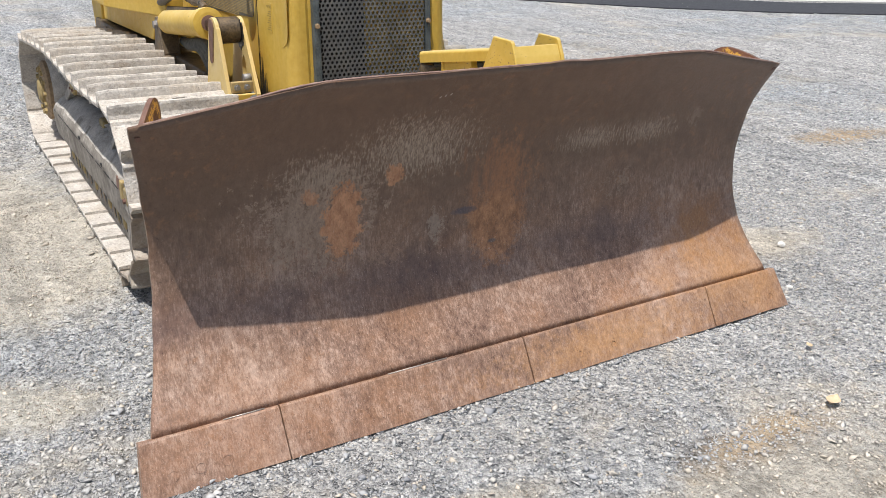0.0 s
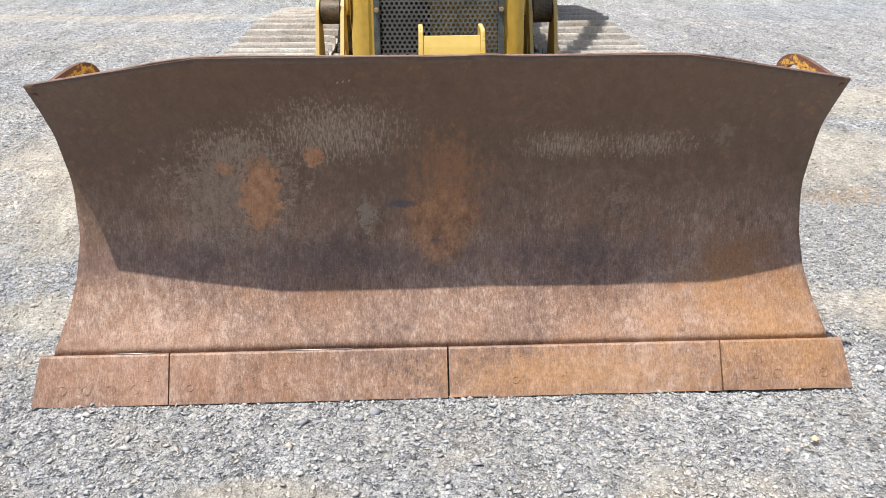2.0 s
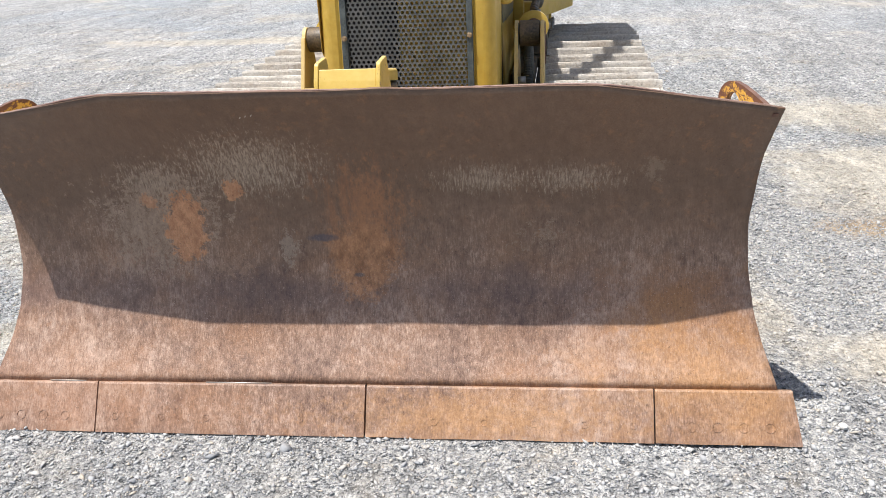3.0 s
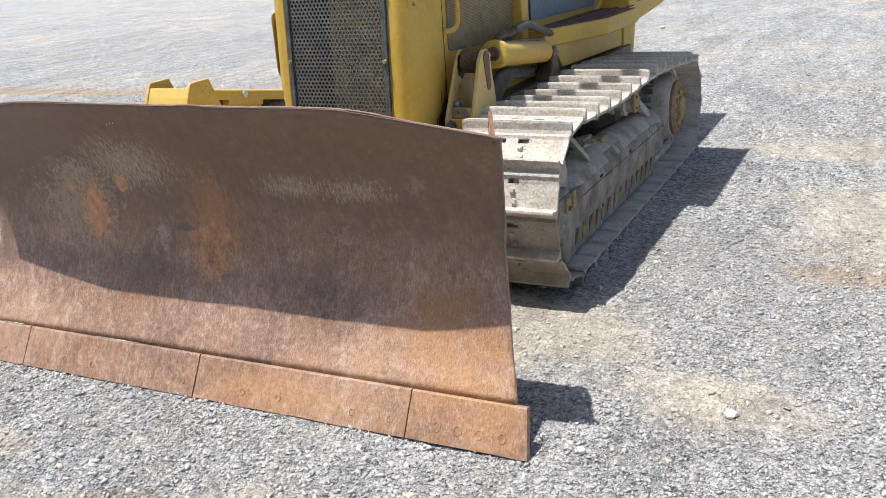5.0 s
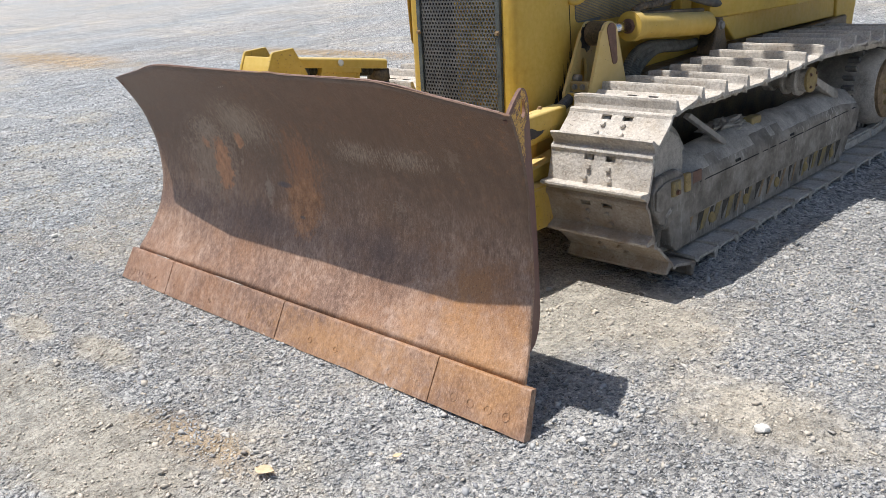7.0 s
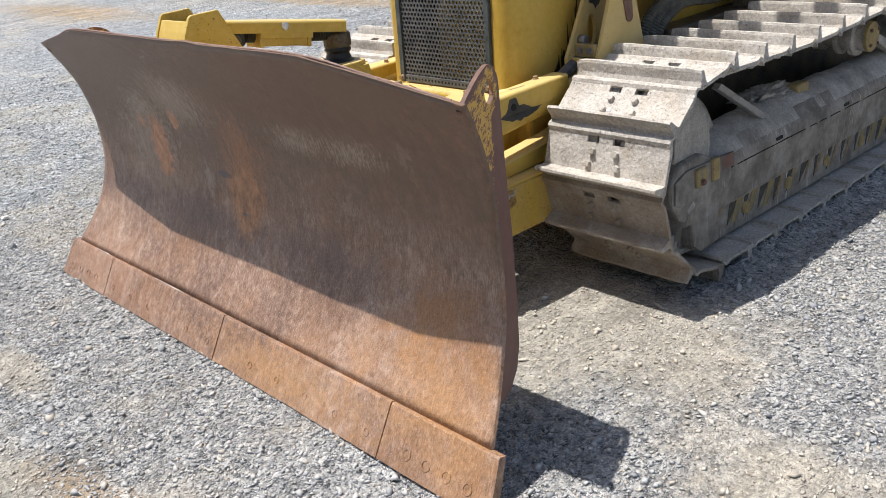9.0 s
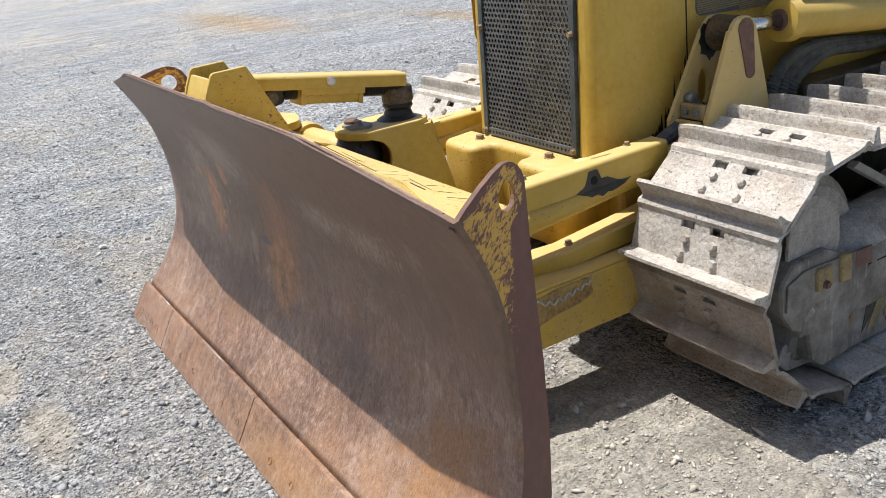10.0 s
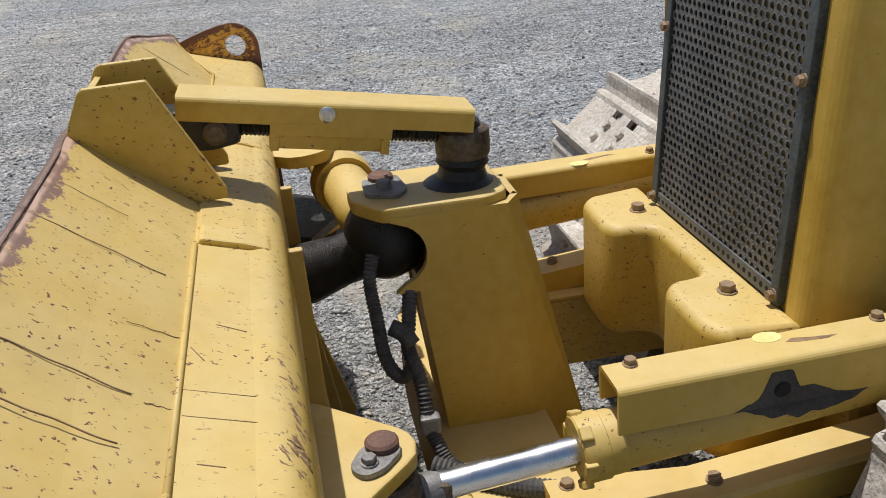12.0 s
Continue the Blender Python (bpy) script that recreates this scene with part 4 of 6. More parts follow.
for k in range(15):
    # rubbed marks along the rounded rear edge
    x, w = rng.choice((rng.uniform(0.52, 0.60), rng.uniform(0.66, 1.08), rng.uniform(-0.9, 0.3), rng.uniform(0.72, 1.0))), rng.uniform(0.004, 0.016)
    a0 = radians(rng.uniform(18, 62))
    a1 = a0 + radians(rng.uniform(6, 22))
    pts = [(x + w * j / 3 * rng.uniform(0.6, 1.2), 0.350 + 0.0502 * math.sin(a0 + (a1 - a0) * j / 3), 0.919 + 0.0502 * math.cos(a0 + (a1 - a0) * j / 3)) for j in range(4)]
    scrape(pts, rng.uniform(0.0006, 0.0020), SCRAPED)


for x, z in ((-0.334, 1.036), (-0.316, 1.040), (-0.297, 1.043)):
    part("nick", rod((x, face_y(z) - 0.0006, z), (x + 0.005, face_y(z + 0.006) - 0.0006, z + 0.006), 0.0018, n=6), WEAR, blade, "small bright nick")


def ear(s, z, thick):
    """A pin ear behind the blade: s is the side."""
    pts = [(s * x, y) for x, y in ((0.30, 0.38), (0.325, 0.425), (0.425, 0.535), (0.445, 0.550), (0.468, 0.556), (0.498, 0.551), (0.518, 0.534), (0.60, 0.45), (0.655, 0.38))]
    return prism(pts if s > 0 else pts[::-1], "z", z, z + thick, 0.004)


for s in (-1, 1):
    part("pin_ear", ear(s, 0.688, 0.026), YELLOW, blade, "yellow steel ear that holds the cylinder pin", pose(s * 0.012, -0.012, -0.008))
    part("pin_ear", ear(s, 0.56, 0.026), GREASE, blade, "greasy lower pin ear", pose(s * 0.012, -0.012, -0.008))
    part("pin", turned((s * 0.478, 0.505, 0.54), (s * 0.478, 0.505, 0.736), [(0, 0.027), (0.88, 0.024), (0.88, 0.025), (0.98, 0.025), (1, 0.021)]), BROWN, blade, "rust-brown pin head", pose(s * 0.012, -0.012, -0.008))
    keep = rounded([(s * 0.475, 0.473), (s * 0.452, 0.515), (s * 0.495, 0.533), (s * 0.533, 0.50), (s * 0.541, 0.47), (s * 0.515, 0.452)], 0.014)
    part("keeper_plate", prism(keep, "z", 0.714, 0.724, 0.001), IRON, blade, "grey keeper plate", pose(s * 0.012, -0.012, -0.008))
    part("keeper_bolt", hex_bolt(0.011, 0.010), IRON, blade, "", pose(s * 0.526, 0.470, 0.716))
    part("back_rib", prism([(0.36, 0.25), (0.40, 0.56), (0.43, 0.55), (0.50, 0.30), (0.42, 0.22)], "x", s * 0.25, s * 0.25 + 0.018, 0.003), GRIMY, blade)
part("centre_rib", prism([(0.38, 0.30), (0.395, 0.9), (0.425, 0.9), (0.43, 0.6), (0.47, 0.30), (0.44, 0.2)], "x", 0.15, 0.168, 0.003), GRIMY, blade)
part("centre_rib", prism([(0.38, 0.30), (0.395, 0.9), (0.425, 0.9), (0.43, 0.6), (0.47, 0.30), (0.44, 0.2)], "x", -0.17, -0.152, 0.003), GRIMY, blade)
part("tilt_ear", drilled(rounded([(-0.60, 0.37), (-0.30, 0.37), (-0.245, 0.44), (-0.27, 0.51), (-0.40, 0.55), (-0.50, 0.50)], 0.03), [(-0.41, 0.46, 0.028, 0.028)], "z", 0.905, 0.93), YELLOW, blade, "yellow ear plate with a pin hole")
part("tilt_ear", prism([(-0.60, 0.37), (-0.30, 0.37), (-0.25, 0.45), (-0.40, 0.54), (-0.50, 0.50)], "z", 0.72, 0.745, 0.003), GREASE, blade, "greasy lower ear plate")

# -- pitch link: turnbuckle under a folded cover --
def along(y, z0=0.0):
    """The height of the link's axis at y."""
    return 1.10 - (y - 0.27) * 0.17 + z0


cover = prism(channel(-0.052, 0.052, 0.0, 0.054, 0.012, 0.012, 0.006, 0.012), "y", 0.0, 0.51)
link_cover = part("link_cover", cover, YELLOW, dozer, "folded yellow cover over the turnbuckle", Matrix.Translation((0, 0.250, along(0.262) + 0.001)) @ Matrix.Rotation(-math.atan(0.17), 4, "X"))
part("cover_skirt", box(0.0465, 0.0525, 0.155, 0.365, -0.006, 0.016, 0.001), YELLOW, link_cover)
part("cover_bolt", turned((0.052, 0.25, 0.034), (0.061, 0.25, 0.034), [(0, 0.014), (0.7, 0.014), (1, 0.009)], 16), ZINC, link_cover, "shiny round bolt head")
nut = box(-0.042, 0.042, -0.10, 0.10, -0.032, 0.016, 0.004)
box(-0.046, 0.046, -0.104, -0.088, -0.035, 0.018, 0.002, nut)
box(-0.046, 0.046, 0.088, 0.104, -0.035, 0.018, 0.002, nut)
turnbuckle = part("turnbuckle", nut, CHIPPED, dozer, "yellow turnbuckle body", pose(0, 0.505, along(0.505) - 0.002, -9.6))
part("threaded_rod", hose([(0, 0.29, along(0.29)), (0, 0.41, along(0.41))], 0.021, 0.003, 0.007, 14), GREASE, turnbuckle.parent, "greasy threaded rod")
part("threaded_rod", hose([(0, 0.60, along(0.60)), (0, 0.73, along(0.73))], 0.021, 0.003, 0.007, 14), GREASE, turnbuckle.parent, "greasy threaded rod")
part("rod_eye", prism(rounded([(0.205, 1.062), (0.205, 1.128), (0.300, 1.122), (0.352, 1.108), (0.352, 1.058), (0.300, 1.050)], 0.014), "x", -0.032, 0.040, 0.008), GREASE, dozer, "greasy rod end in the bracket")
part("rod_pin", turned((0.030, 0.312, 1.082), (0.052, 0.312, 1.082), [(0, 0.021), (0.7, 0.021), (1, 0.014)], 16), GREASYIRON, dozer, "greasy pin head")
part("rod_eye", turned((0, 0.744, 0.970), (0, 0.744, 1.030), [(0, 0.040), (0.10, 0.049), (0.2, 0.051), (0.8, 0.051), (0.9, 0.049), (1, 0.040)]), GREASYIRON, dozer, "greasy rod eye on the mast's ball")
part("ball_boot", turned((0, 0.738, 0.918), (0, 0.742, 0.975), [(0, 0.075), (0.14, 0.062), (0.3, 0.048), (0.6, 0.042), (0.8, 0.05), (1, 0.046)]), GREASE, dozer, "black grease round the ball stud")
part("ball_cap", turned((0, 0.744, 1.030), (0, 0.744, 1.046), [(0, 0.034), (0.6, 0.034), (1, 0.02)]), GREASE, dozer)

# -- mast on the push frame --
top = rounded([(-0.040, 0.522), (0.030, 0.524), (0.098, 0.572), (0.100, 0.765), (0.075, 0.806), (-0.085, 0.806), (-0.108, 0.765), (-0.108, 0.572)], 0.014)
mast_top = part("mast_top", prism(top, "z", 0.896, 0.924, 0.005), GRIMY, dozer, "thick dusty plate on top of the mast")
part("ball_pin", turned((-0.045, 0.590, 0.922), (-0.045, 0.590, 0.944), [(0, 0.024), (0.8, 0.024), (1, 0.018)]), BROWN, mast_top)
part("keeper_plate", prism(rounded([(-0.05, 0.553), (0.03, 0.553), (0.055, 0.608), (0.02, 0.633), (-0.06, 0.623)], 0.012), "z", 0.923, 0.932, 0.001), IRON, mast_top)
part("keeper_bolt", hex_bolt(0.014, 0.012), IRON, mast_top, "", pose(0.004, 0.590, 0.931))


def mast_side(s):
    """A side plate of the mast with the round cut for the ball, and a flared rear part."""
    edge = [(0.585, 0.906), (0.585, 0.898)] + arc(0.585, 0.832, 0.062, 62, -72, 10) + [(0.585, 0.757), (0.628, 0.757), (0.632, 0.70), (0.655, 0.50), (0.675, 0.30), (0.845, 0.30), (0.83, 0.60), (0.80, 0.906)]
    return prism(edge, "x", s * 0.10, s * 0.085, 0.0)


for s in (-1, 1):
    mast = part("mast_side", mast_side(s), YELLOW, dozer, "yellow side plate of the mast")
    bm = bmesh.new()
    vs = [bm.verts.new(p) for p in ((s * 0.099, 0.80, 0.905), (s * 0.055, 0.83, 0.905), (s * 0.055, 0.975, 0.30), (s * 0.099, 0.845, 0.30))]
    wide = [bm.verts.new((v.co.x - s * 0.014, v.co.y - 0.004, v.co.z)) for v in vs]
    bm.faces.new(vs)
    bm.faces.new(wide)
    for k in range(4):
        bm.faces.new((vs[k], vs[(k + 1) % 4], wide[(k + 1) % 4], wide[k]))
    part("mast_flare", bm, YELLOW, mast)
part("mast_front", prism([(0.632, 0.757), (0.655, 0.50), (0.675, 0.30), (0.690, 0.30), (0.670, 0.50), (0.646, 0.757)], "x", -0.085, 0.085), GRIMY, dozer)
part("mast_rear", prism([(0.83, 0.905), (0.972, 0.30), (0.958, 0.30), (0.816, 0.905)], "x", -0.055, 0.055), GRIMY, dozer)
part("centre_ball", turned((-0.02, 0.585, 0.75), (-0.02, 0.585, 0.905), [(0, 0.035), (0.1, 0.058), (0.3, 0.075), (0.5, 0.08), (0.7, 0.075), (0.9, 0.058), (1, 0.045)]), GREASE, dozer, "black greasy rubber boot over the ball")
part("ball_neck", turned((0.0, 0.57, 0.815), (-0.075, 0.425, 0.745), [(0, 0.05), (0.5, 0.05), (1, 0.062)]), GREASE, dozer, "greasy centre pivot between blade and mast")

# tilt cylinder across the mast
tilt = part("tilt_cylinder", turned((-0.06, 0.562, 0.838), (-0.50, 0.508, 0.845), [(0, 0.03), (0.05, 0.045), (0.12, 0.054), (0.50, 0.054), (0.50, 0.066), (0.60, 0.070), (0.63, 0.066), (0.63, 0.054), (1, 0.05)]), CHIPPED, dozer, "yellow tilt cylinder with a collar")
part("rod", rod((-0.50, 0.508, 0.845), (-0.66, 0.488, 0.848), 0.024), CHROME, tilt)
part("clevis", rod((-0.66, 0.488, 0.79), (-0.66, 0.488, 0.895), 0.05, bevel=0.006), GREASE, tilt)

# -- push frame --
def cframe():
    """The U-shaped push frame: outer side, rounded front corners, cross piece."""
    outer = [(-0.53, 2.3), (-0.555, 1.2), (-0.56, 0.85)] + arc(-0.365, 0.82, 0.195, 180, 262, 10) + [(-0.28, 0.622), (0.28, 0.622)] + arc(0.365, 0.82, 0.195, -82, 0, 10) + [(0.56, 0.85), (0.555, 1.2), (0.53, 2.3)]
    inner = [(0.36, 2.3), (0.36, 1.0)] + arc(0.26, 0.96, 0.10, 0, -90, 5) + arc(-0.26, 0.96, 0.10, -90, -180, 5) + [(-0.36, 1.0), (-0.36, 2.3)]
    return outer, inner


o, i_ = cframe()
frame_body = part("push_frame", prism(o + i_, "z", 0.245, 0.435, 0.006), PATCHY2, dozer, "yellow push frame, scraped and muddy along its outside")
part("frame_top", prism([(x * 0.997, y + 0.001) for x, y in o] + i_, "z", 0.436, 0.446, 0.002), YELLOW, frame_body)
part("frame_patch", prism(rounded([(0.27, 0.655), (0.36, 0.66), (0.42, 0.735), (0.40, 0.79), (0.30, 0.79)], 0.01), "z", 0.446, 0.455, 0.001), YELLOW, frame_body)
for s in (-1, 1):
    # hose guard on the arm: a bent folded channel
    bar = bmesh.new()
    pts = [(0.775, 0.36, 0.440, 0.446, 0.492), (1.02, 0.40, 0.496, 0.446, 0.500), (1.34, 0.40, 0.490, 0.458, 0.532), (1.75, 0.40, 0.49, 0.505, 0.595)]
    rows = []
    for y, xa, xb, za, zb in pts:
        rows.append([bar.verts.new((s * x, y, z)) for x, z in ((xa, za), (xb, za), (xb, zb - 0.008), (xb - 0.008, zb), (xa, zb))])
    for a, b in zip(rows, rows[1:]):
        for k in range(5):
            bar.faces.new((a[k], a[(k + 1) % 5], b[(k + 1) % 5], b[k]))
    bar.faces.new(rows[0])
    bar.faces.new(rows[-1])
    guard = part("hose_guard", bar, YELLOW, dozer, "folded yellow hose guard on the push arm")
    part("guard_bolt", hex_bolt(0.012, 0.01), BOLT, guard, "", pose(s * 0.385, 0.81, 0.492))
    part("guard_bolt", hex_bolt(0.012, 0.01), BOLT, guard, "", pose(s * 0.45, 1.045, 0.503))
    # angle cylinder with its cover
    cyl = part("angle_cylinder", turned((s * 0.468, 0.800, 0.630), (s * 0.462, 1.62, 0.702), [(0, 0.034), (0.0, 0.052), (0.004, 0.0545), (0.05, 0.0545), (0.052, 0.0515), (0.085, 0.0515), (0.087, 0.048), (1, 0.048)]), CHIPPED, dozer, "yellow hydraulic cylinder that angles the blade")
    part("rod", turned((s * 0.474, 0.555, 0.612), (s * 0.468, 0.81, 0.631), [(0, 0.023), (0.35, 0.023), (0.36, 0.0235), (1, 0.0235)]), CHROME, cyl, "bright chrome piston rod")
    for k in range(6):
        a = 2 * math.pi * (k + 0.5) / 6
        part("collar_lug", box(-0.012, 0.012, -0.006, 0.014, 0.046, 0.0605, 0.003), CHIPPED, cyl, "", Matrix.Translation((s * 0.468, 0.803, 0.630)) @ Matrix.Rotation(a, 4, "Y"))
    part("rod_clevis", turned((s * 0.478, 0.505, 0.585), (s * 0.478, 0.505, 0.655), [(0, 0.041), (0.1, 0.046), (0.9, 0.046), (1, 0.041)]), GREASYIRON, cyl)
    part("rod_eye", turned((s * 0.478, 0.548, 0.611), (s * 0.476, 0.585, 0.614), [(0, 0.02), (0.2, 0.029), (0.6, 0.029), (1, 0.0238)]), IRON, cyl, "worn grey rod end")
    part("rod_fork", prism([(0.46, 0.59), (0.60, 0.60), (0.60, 0.63), (0.46, 0.65)], "x", s * 0.455, s * 0.498, 0.008), GREASYIRON, cyl)
    lid = prism(channel(min(s * 0.432, s * 0.516), max(s * 0.432, s * 0.516), 0.68, 0.762, 0.02 if s > 0 else 0.004, 0.004 if s > 0 else 0.02, 0.007, 0.013), "y", 0.862, 1.43)
    hood_cover = part("cylinder_cover", lid, YELLOW, dozer, "folded yellow cover over the cylinder", Matrix.Translation((0, 0.850, 0.752)) @ Matrix.Rotation(0.018, 4, "X") @ Matrix.Translation((0, -0.862, -0.757)))
    for y in (0.905, 1.317):
        part("cover_bolt", hex_bolt(0.010, 0.009), BOLT, hood_cover, "", pose(s * 0.452, y, 0.762))
    part("port", turned((s * 0.5145, 1.122, 0.711), (s * 0.5182, 1.122, 0.711), [(0, 0.014), (0.8, 0.014), (1, 0.011)], 18), VOID, hood_cover, "oily port hole, its depth painted near-black")
    stain = [(1.045, 0.684)]
    for k in range(81):
        y = 1.045 + 0.20 * k / 80
        rise = min(1.0, 5.0 * k / 80, 3.0 * (1 - k / 80))
        z = 0.686 + 0.048 * math.exp(-((y - 1.120) / 0.026) ** 4) + 0.020 * math.exp(-((y - 1.175) / 0.045) ** 2) + 0.012 * math.exp(-((y - 1.08) / 0.05) ** 2)
        stain.append((y, 0.684 + rise * (min(0.744, z + 0.004 * math.sin(math.pi * k / 80) + 0.005 * noise.noise(Vector((y * 60, 0.2, s))) + 0.003 * noise.noise(Vector((y * 190, 0.7, s)))) - 0.684)))
    stain.append((1.245, 0.684))
    part("oil_stain", prism(stain, "x", s * 0.515, s * 0.5168), OIL, hood_cover, "black oil stain")
    # a small ragged spot, paler yellow than the cover
    spot = rounded([(0.448 + (0.016 + 0.004 * noise.noise(Vector((k, s, 3.0)))) * math.cos(k * math.pi / 7), 1.131 + (0.024 + 0.007 * noise.noise(Vector((k, s, 8.0)))) * math.sin(k * math.pi / 7)) for k in range(14)], 0.003)
    part("paint_spot", prism([(s * x, y) for x, y in spot], "z", 0.760, 0.7626), PALE, hood_cover, "small pale yellow spot")
    rub = [(0.462, 1.165), (0.470, 1.150), (0.476, 1.172), (0.480, 1.215), (0.474, 1.235), (0.470, 1.20)]
    part("rub_mark", prism([(s * x, y) for x, y in rub], "z", 0.760, 0.7624), SCRAPED, hood_cover, "patch rubbed to primer")
    film = bmesh.new()
    rows = []
    for k in range(41):
        y = 1.04 + 0.26 * k / 40
        low = radians(45 - 52 * math.sin(math.pi * k / 40) ** 0.7 + 12 * noise.noise(Vector((y * 45, 2.0, s))))
        zc = 0.630 + (y - 0.80) / 0.82 * 0.072
        rows.append([film.verts.new((s * (0.466 + 0.0487 * math.cos(low + (radians(48) - low) * j / 6)), y, zc + 0.0487 * math.sin(low + (radians(48) - low) * j / 6))) for j in range(7)])
    for p, q in zip(rows, rows[1:]):
        for j in range(6):
            film.faces.new((p[j], p[j + 1], q[j + 1], q[j])).smooth = True
    part("oil_film", film, OIL, cyl, "black oil run down the cylinder")
    part("cylinder_hose", hose([(s * 0.46, 1.42, 0.735), (s * 0.455, 1.52, 0.77), (s * 0.445, 1.62, 0.80), (s * 0.43, 1.72, 0.80)], 0.024, 0.002, 0.012), HOSE, dozer, "black hose behind the cylinder cover")
# torn wear plate on the frame's outside
jag = [(0.775, 0.425), (0.80, 0.428), (0.83, 0.42), (0.85, 0.40), (0.868, 0.413), (0.888, 0.393), (0.91, 0.412), (0.93, 0.395), (0.952, 0.415), (0.972, 0.402), (0.99, 0.42), (1.01, 0.408), (1.03, 0.425), (1.045, 0.418), (1.06, 0.435)]
bm = bmesh.new()
jag = [(0.790 + (y - 0.775) * 0.86, z - 0.012) for y, z in jag]
for a, b in zip(jag, jag[1:]):
    rod((0.5645, *a), (0.5645, *b), 0.0045, n=8, bm=bm)
part("torn_edge", bm, WEAR, frame_body, "bright zigzag torn edge of a wear plate")
part("wear_plate", prism(rounded([(0.785, 0.426), (0.84, 0.418), (0.90, 0.428), (1.03, 0.428), (1.045, 0.37), (0.99, 0.352), (0.90, 0.345), (0.83, 0.328), (0.79, 0.31)], 0.015), "x", 0.556, 0.563, 0.002), PATCHY, frame_body, "rusty wear plate, yellow gone")

# corrugated hoses by the mast
part("mast_hose", hose([(0.07, 0.55, 0.83), (0.09, 0.538, 0.785), (0.11, 0.542, 0.72), (0.12, 0.547, 0.65), (0.12, 0.56, 0.61), (0.10, 0.58, 0.58), (0.06, 0.60, 0.57)], 0.011, 0.0026, 0.0075), HOSE, dozer, "ribbed black hose hanging by the mast")
part("mast_hose", hose([(0.09, 0.609, 0.76), (0.105, 0.60, 0.70), (0.13, 0.592, 0.66), (0.16, 0.605, 0.605), (0.192, 0.61, 0.534), (0.21, 0.62, 0.495), (0.24, 0.64, 0.465), (0.30, 0.70, 0.462), (0.36, 0.793, 0.47)], 0.012, 0.0026, 0.0075), HOSE, dozer, "ribbed black hose running to the guard")
part("guard_hose", hose([(0.255, 0.60, 0.485), (0.285, 0.66, 0.468), (0.33, 0.735, 0.466), (0.375, 0.81, 0.474)], 0.0165, 0.003, 0.009, 14), HOSE, dozer, "thick ribbed black hose entering the guard")
part("hose_tie", hose([(0.115, 0.565, 0.70), (0.125, 0.585, 0.69), (0.14, 0.60, 0.67)], 0.0165), HOSE, dozer, "black tie round the hoses")
part("hose_clip", box(0.175, 0.210, 0.592, 0.630, 0.515, 0.552, 0.006), IRON, dozer, "grey hose clip")

# -- front guard under the grille --
def horn_plan():
    half = [(0.0, 1.165), (0.05, 1.165)] + arc(0.085, 1.125, 0.04, 90, 20, 4) + [(0.128, 1.10)] + arc(0.19, 1.085, 0.062, 180, 262, 6) + arc(0.285, 1.095, 0.07, 278, 360, 6) + [(0.357, 1.26)]
    half = [(x, 1.26 - (1.26 - y) * 0.72) for x, y in half]
    return [(-x, y) for x, y in half[::-1]] + half[1:]


def puck(outline, z0, z1, r):
    """An upright cast block with softly rounded upper and lower rims."""
    bm = bmesh.new()
    m = len(outline)
    pts = [Vector((*p, 0)) for p in outline]
    nrm = []
    for k in range(m):
        d = (pts[(k + 1) % m] - pts[k - 1]).normalized()
        nrm.append(Vector((d.y, -d.x, 0)))
    rings = []
    for w in (90, 60, 30, 0):
        rings.append((z0 + r * (1 - math.sin(radians(w))), r * (1 - math.cos(radians(w)))))
    for w in (0, 20, 40, 60, 75, 90):
        rings.append((z1 - r * (1 - math.sin(radians(w))), r * (1 - math.cos(radians(w)))))
    made = [[bm.verts.new((*(p - q * inset).to_2d(), z)) for p, q in zip(pts, nrm)] for z, inset in rings]
    for a, b in zip(made, made[1:]):
        for k in range(m):
            bm.faces.new((a[k], a[(k + 1) % m], b[(k + 1) % m], b[k])).smooth = True
    bm.faces.new(made[0])
    bm.faces.new(made[-1])
    return bm


guard = part("front_guard", puck(horn_plan(), 0.44, 0.712, 0.024), CHIPPED, dozer, "cast yellow guard under the grille with two rounded horns", pose(-0.018, -0.006, -0.004))
for x in (-0.216, 0.212):
    part("guard_bolt", hex_bolt(0.015, 0.014, 1.25), BOLT, guard, "rusty bolt head", pose(x, 1.192, 0.712, 0, 0, 20))

# -- hood with its grille --
def hood_plan():
    def half(front):
        r = 0.055
        return [(0.283, front + 0.006), (0.296, front)] + arc(0.372 - r, front + r, r, -84, 0, 8) + [(0.372, 3.0)]
    return [(-x, y) for x, y in half(1.259)[::-1]] + half(1.241)


hood = part("hood", prism(hood_plan(), "z", 0.70, 1.78), YELLOW, dozer, "tall yellow engine hood, sun-faded")
for s in (-1, 1):
    part("hood_seam", box(s * 0.3715, s * 0.3732, 1.655, 1.66, 0.72, 1.78), VOID, hood)
    grime = [(1.47, 0.715)]
    for k in range(91):
        y = 1.47 + 0.182 * k / 90
        rise = 0.02 + 0.26 * (k / 90) ** 1.6
        grime.append((y, 0.72 + rise * max(0.1, 0.75 + 1.1 * noise.noise(Vector((y * 95, 3.0, s))) + 0.5 * noise.noise(Vector((y * 310, 1.0, s))))))
    grime.append((1.652, 0.715))
    part("hood_grime", prism(grime, "x", s * 0.3715, s * 0.3730), GREASE, hood, "oily black streaks by the seam")

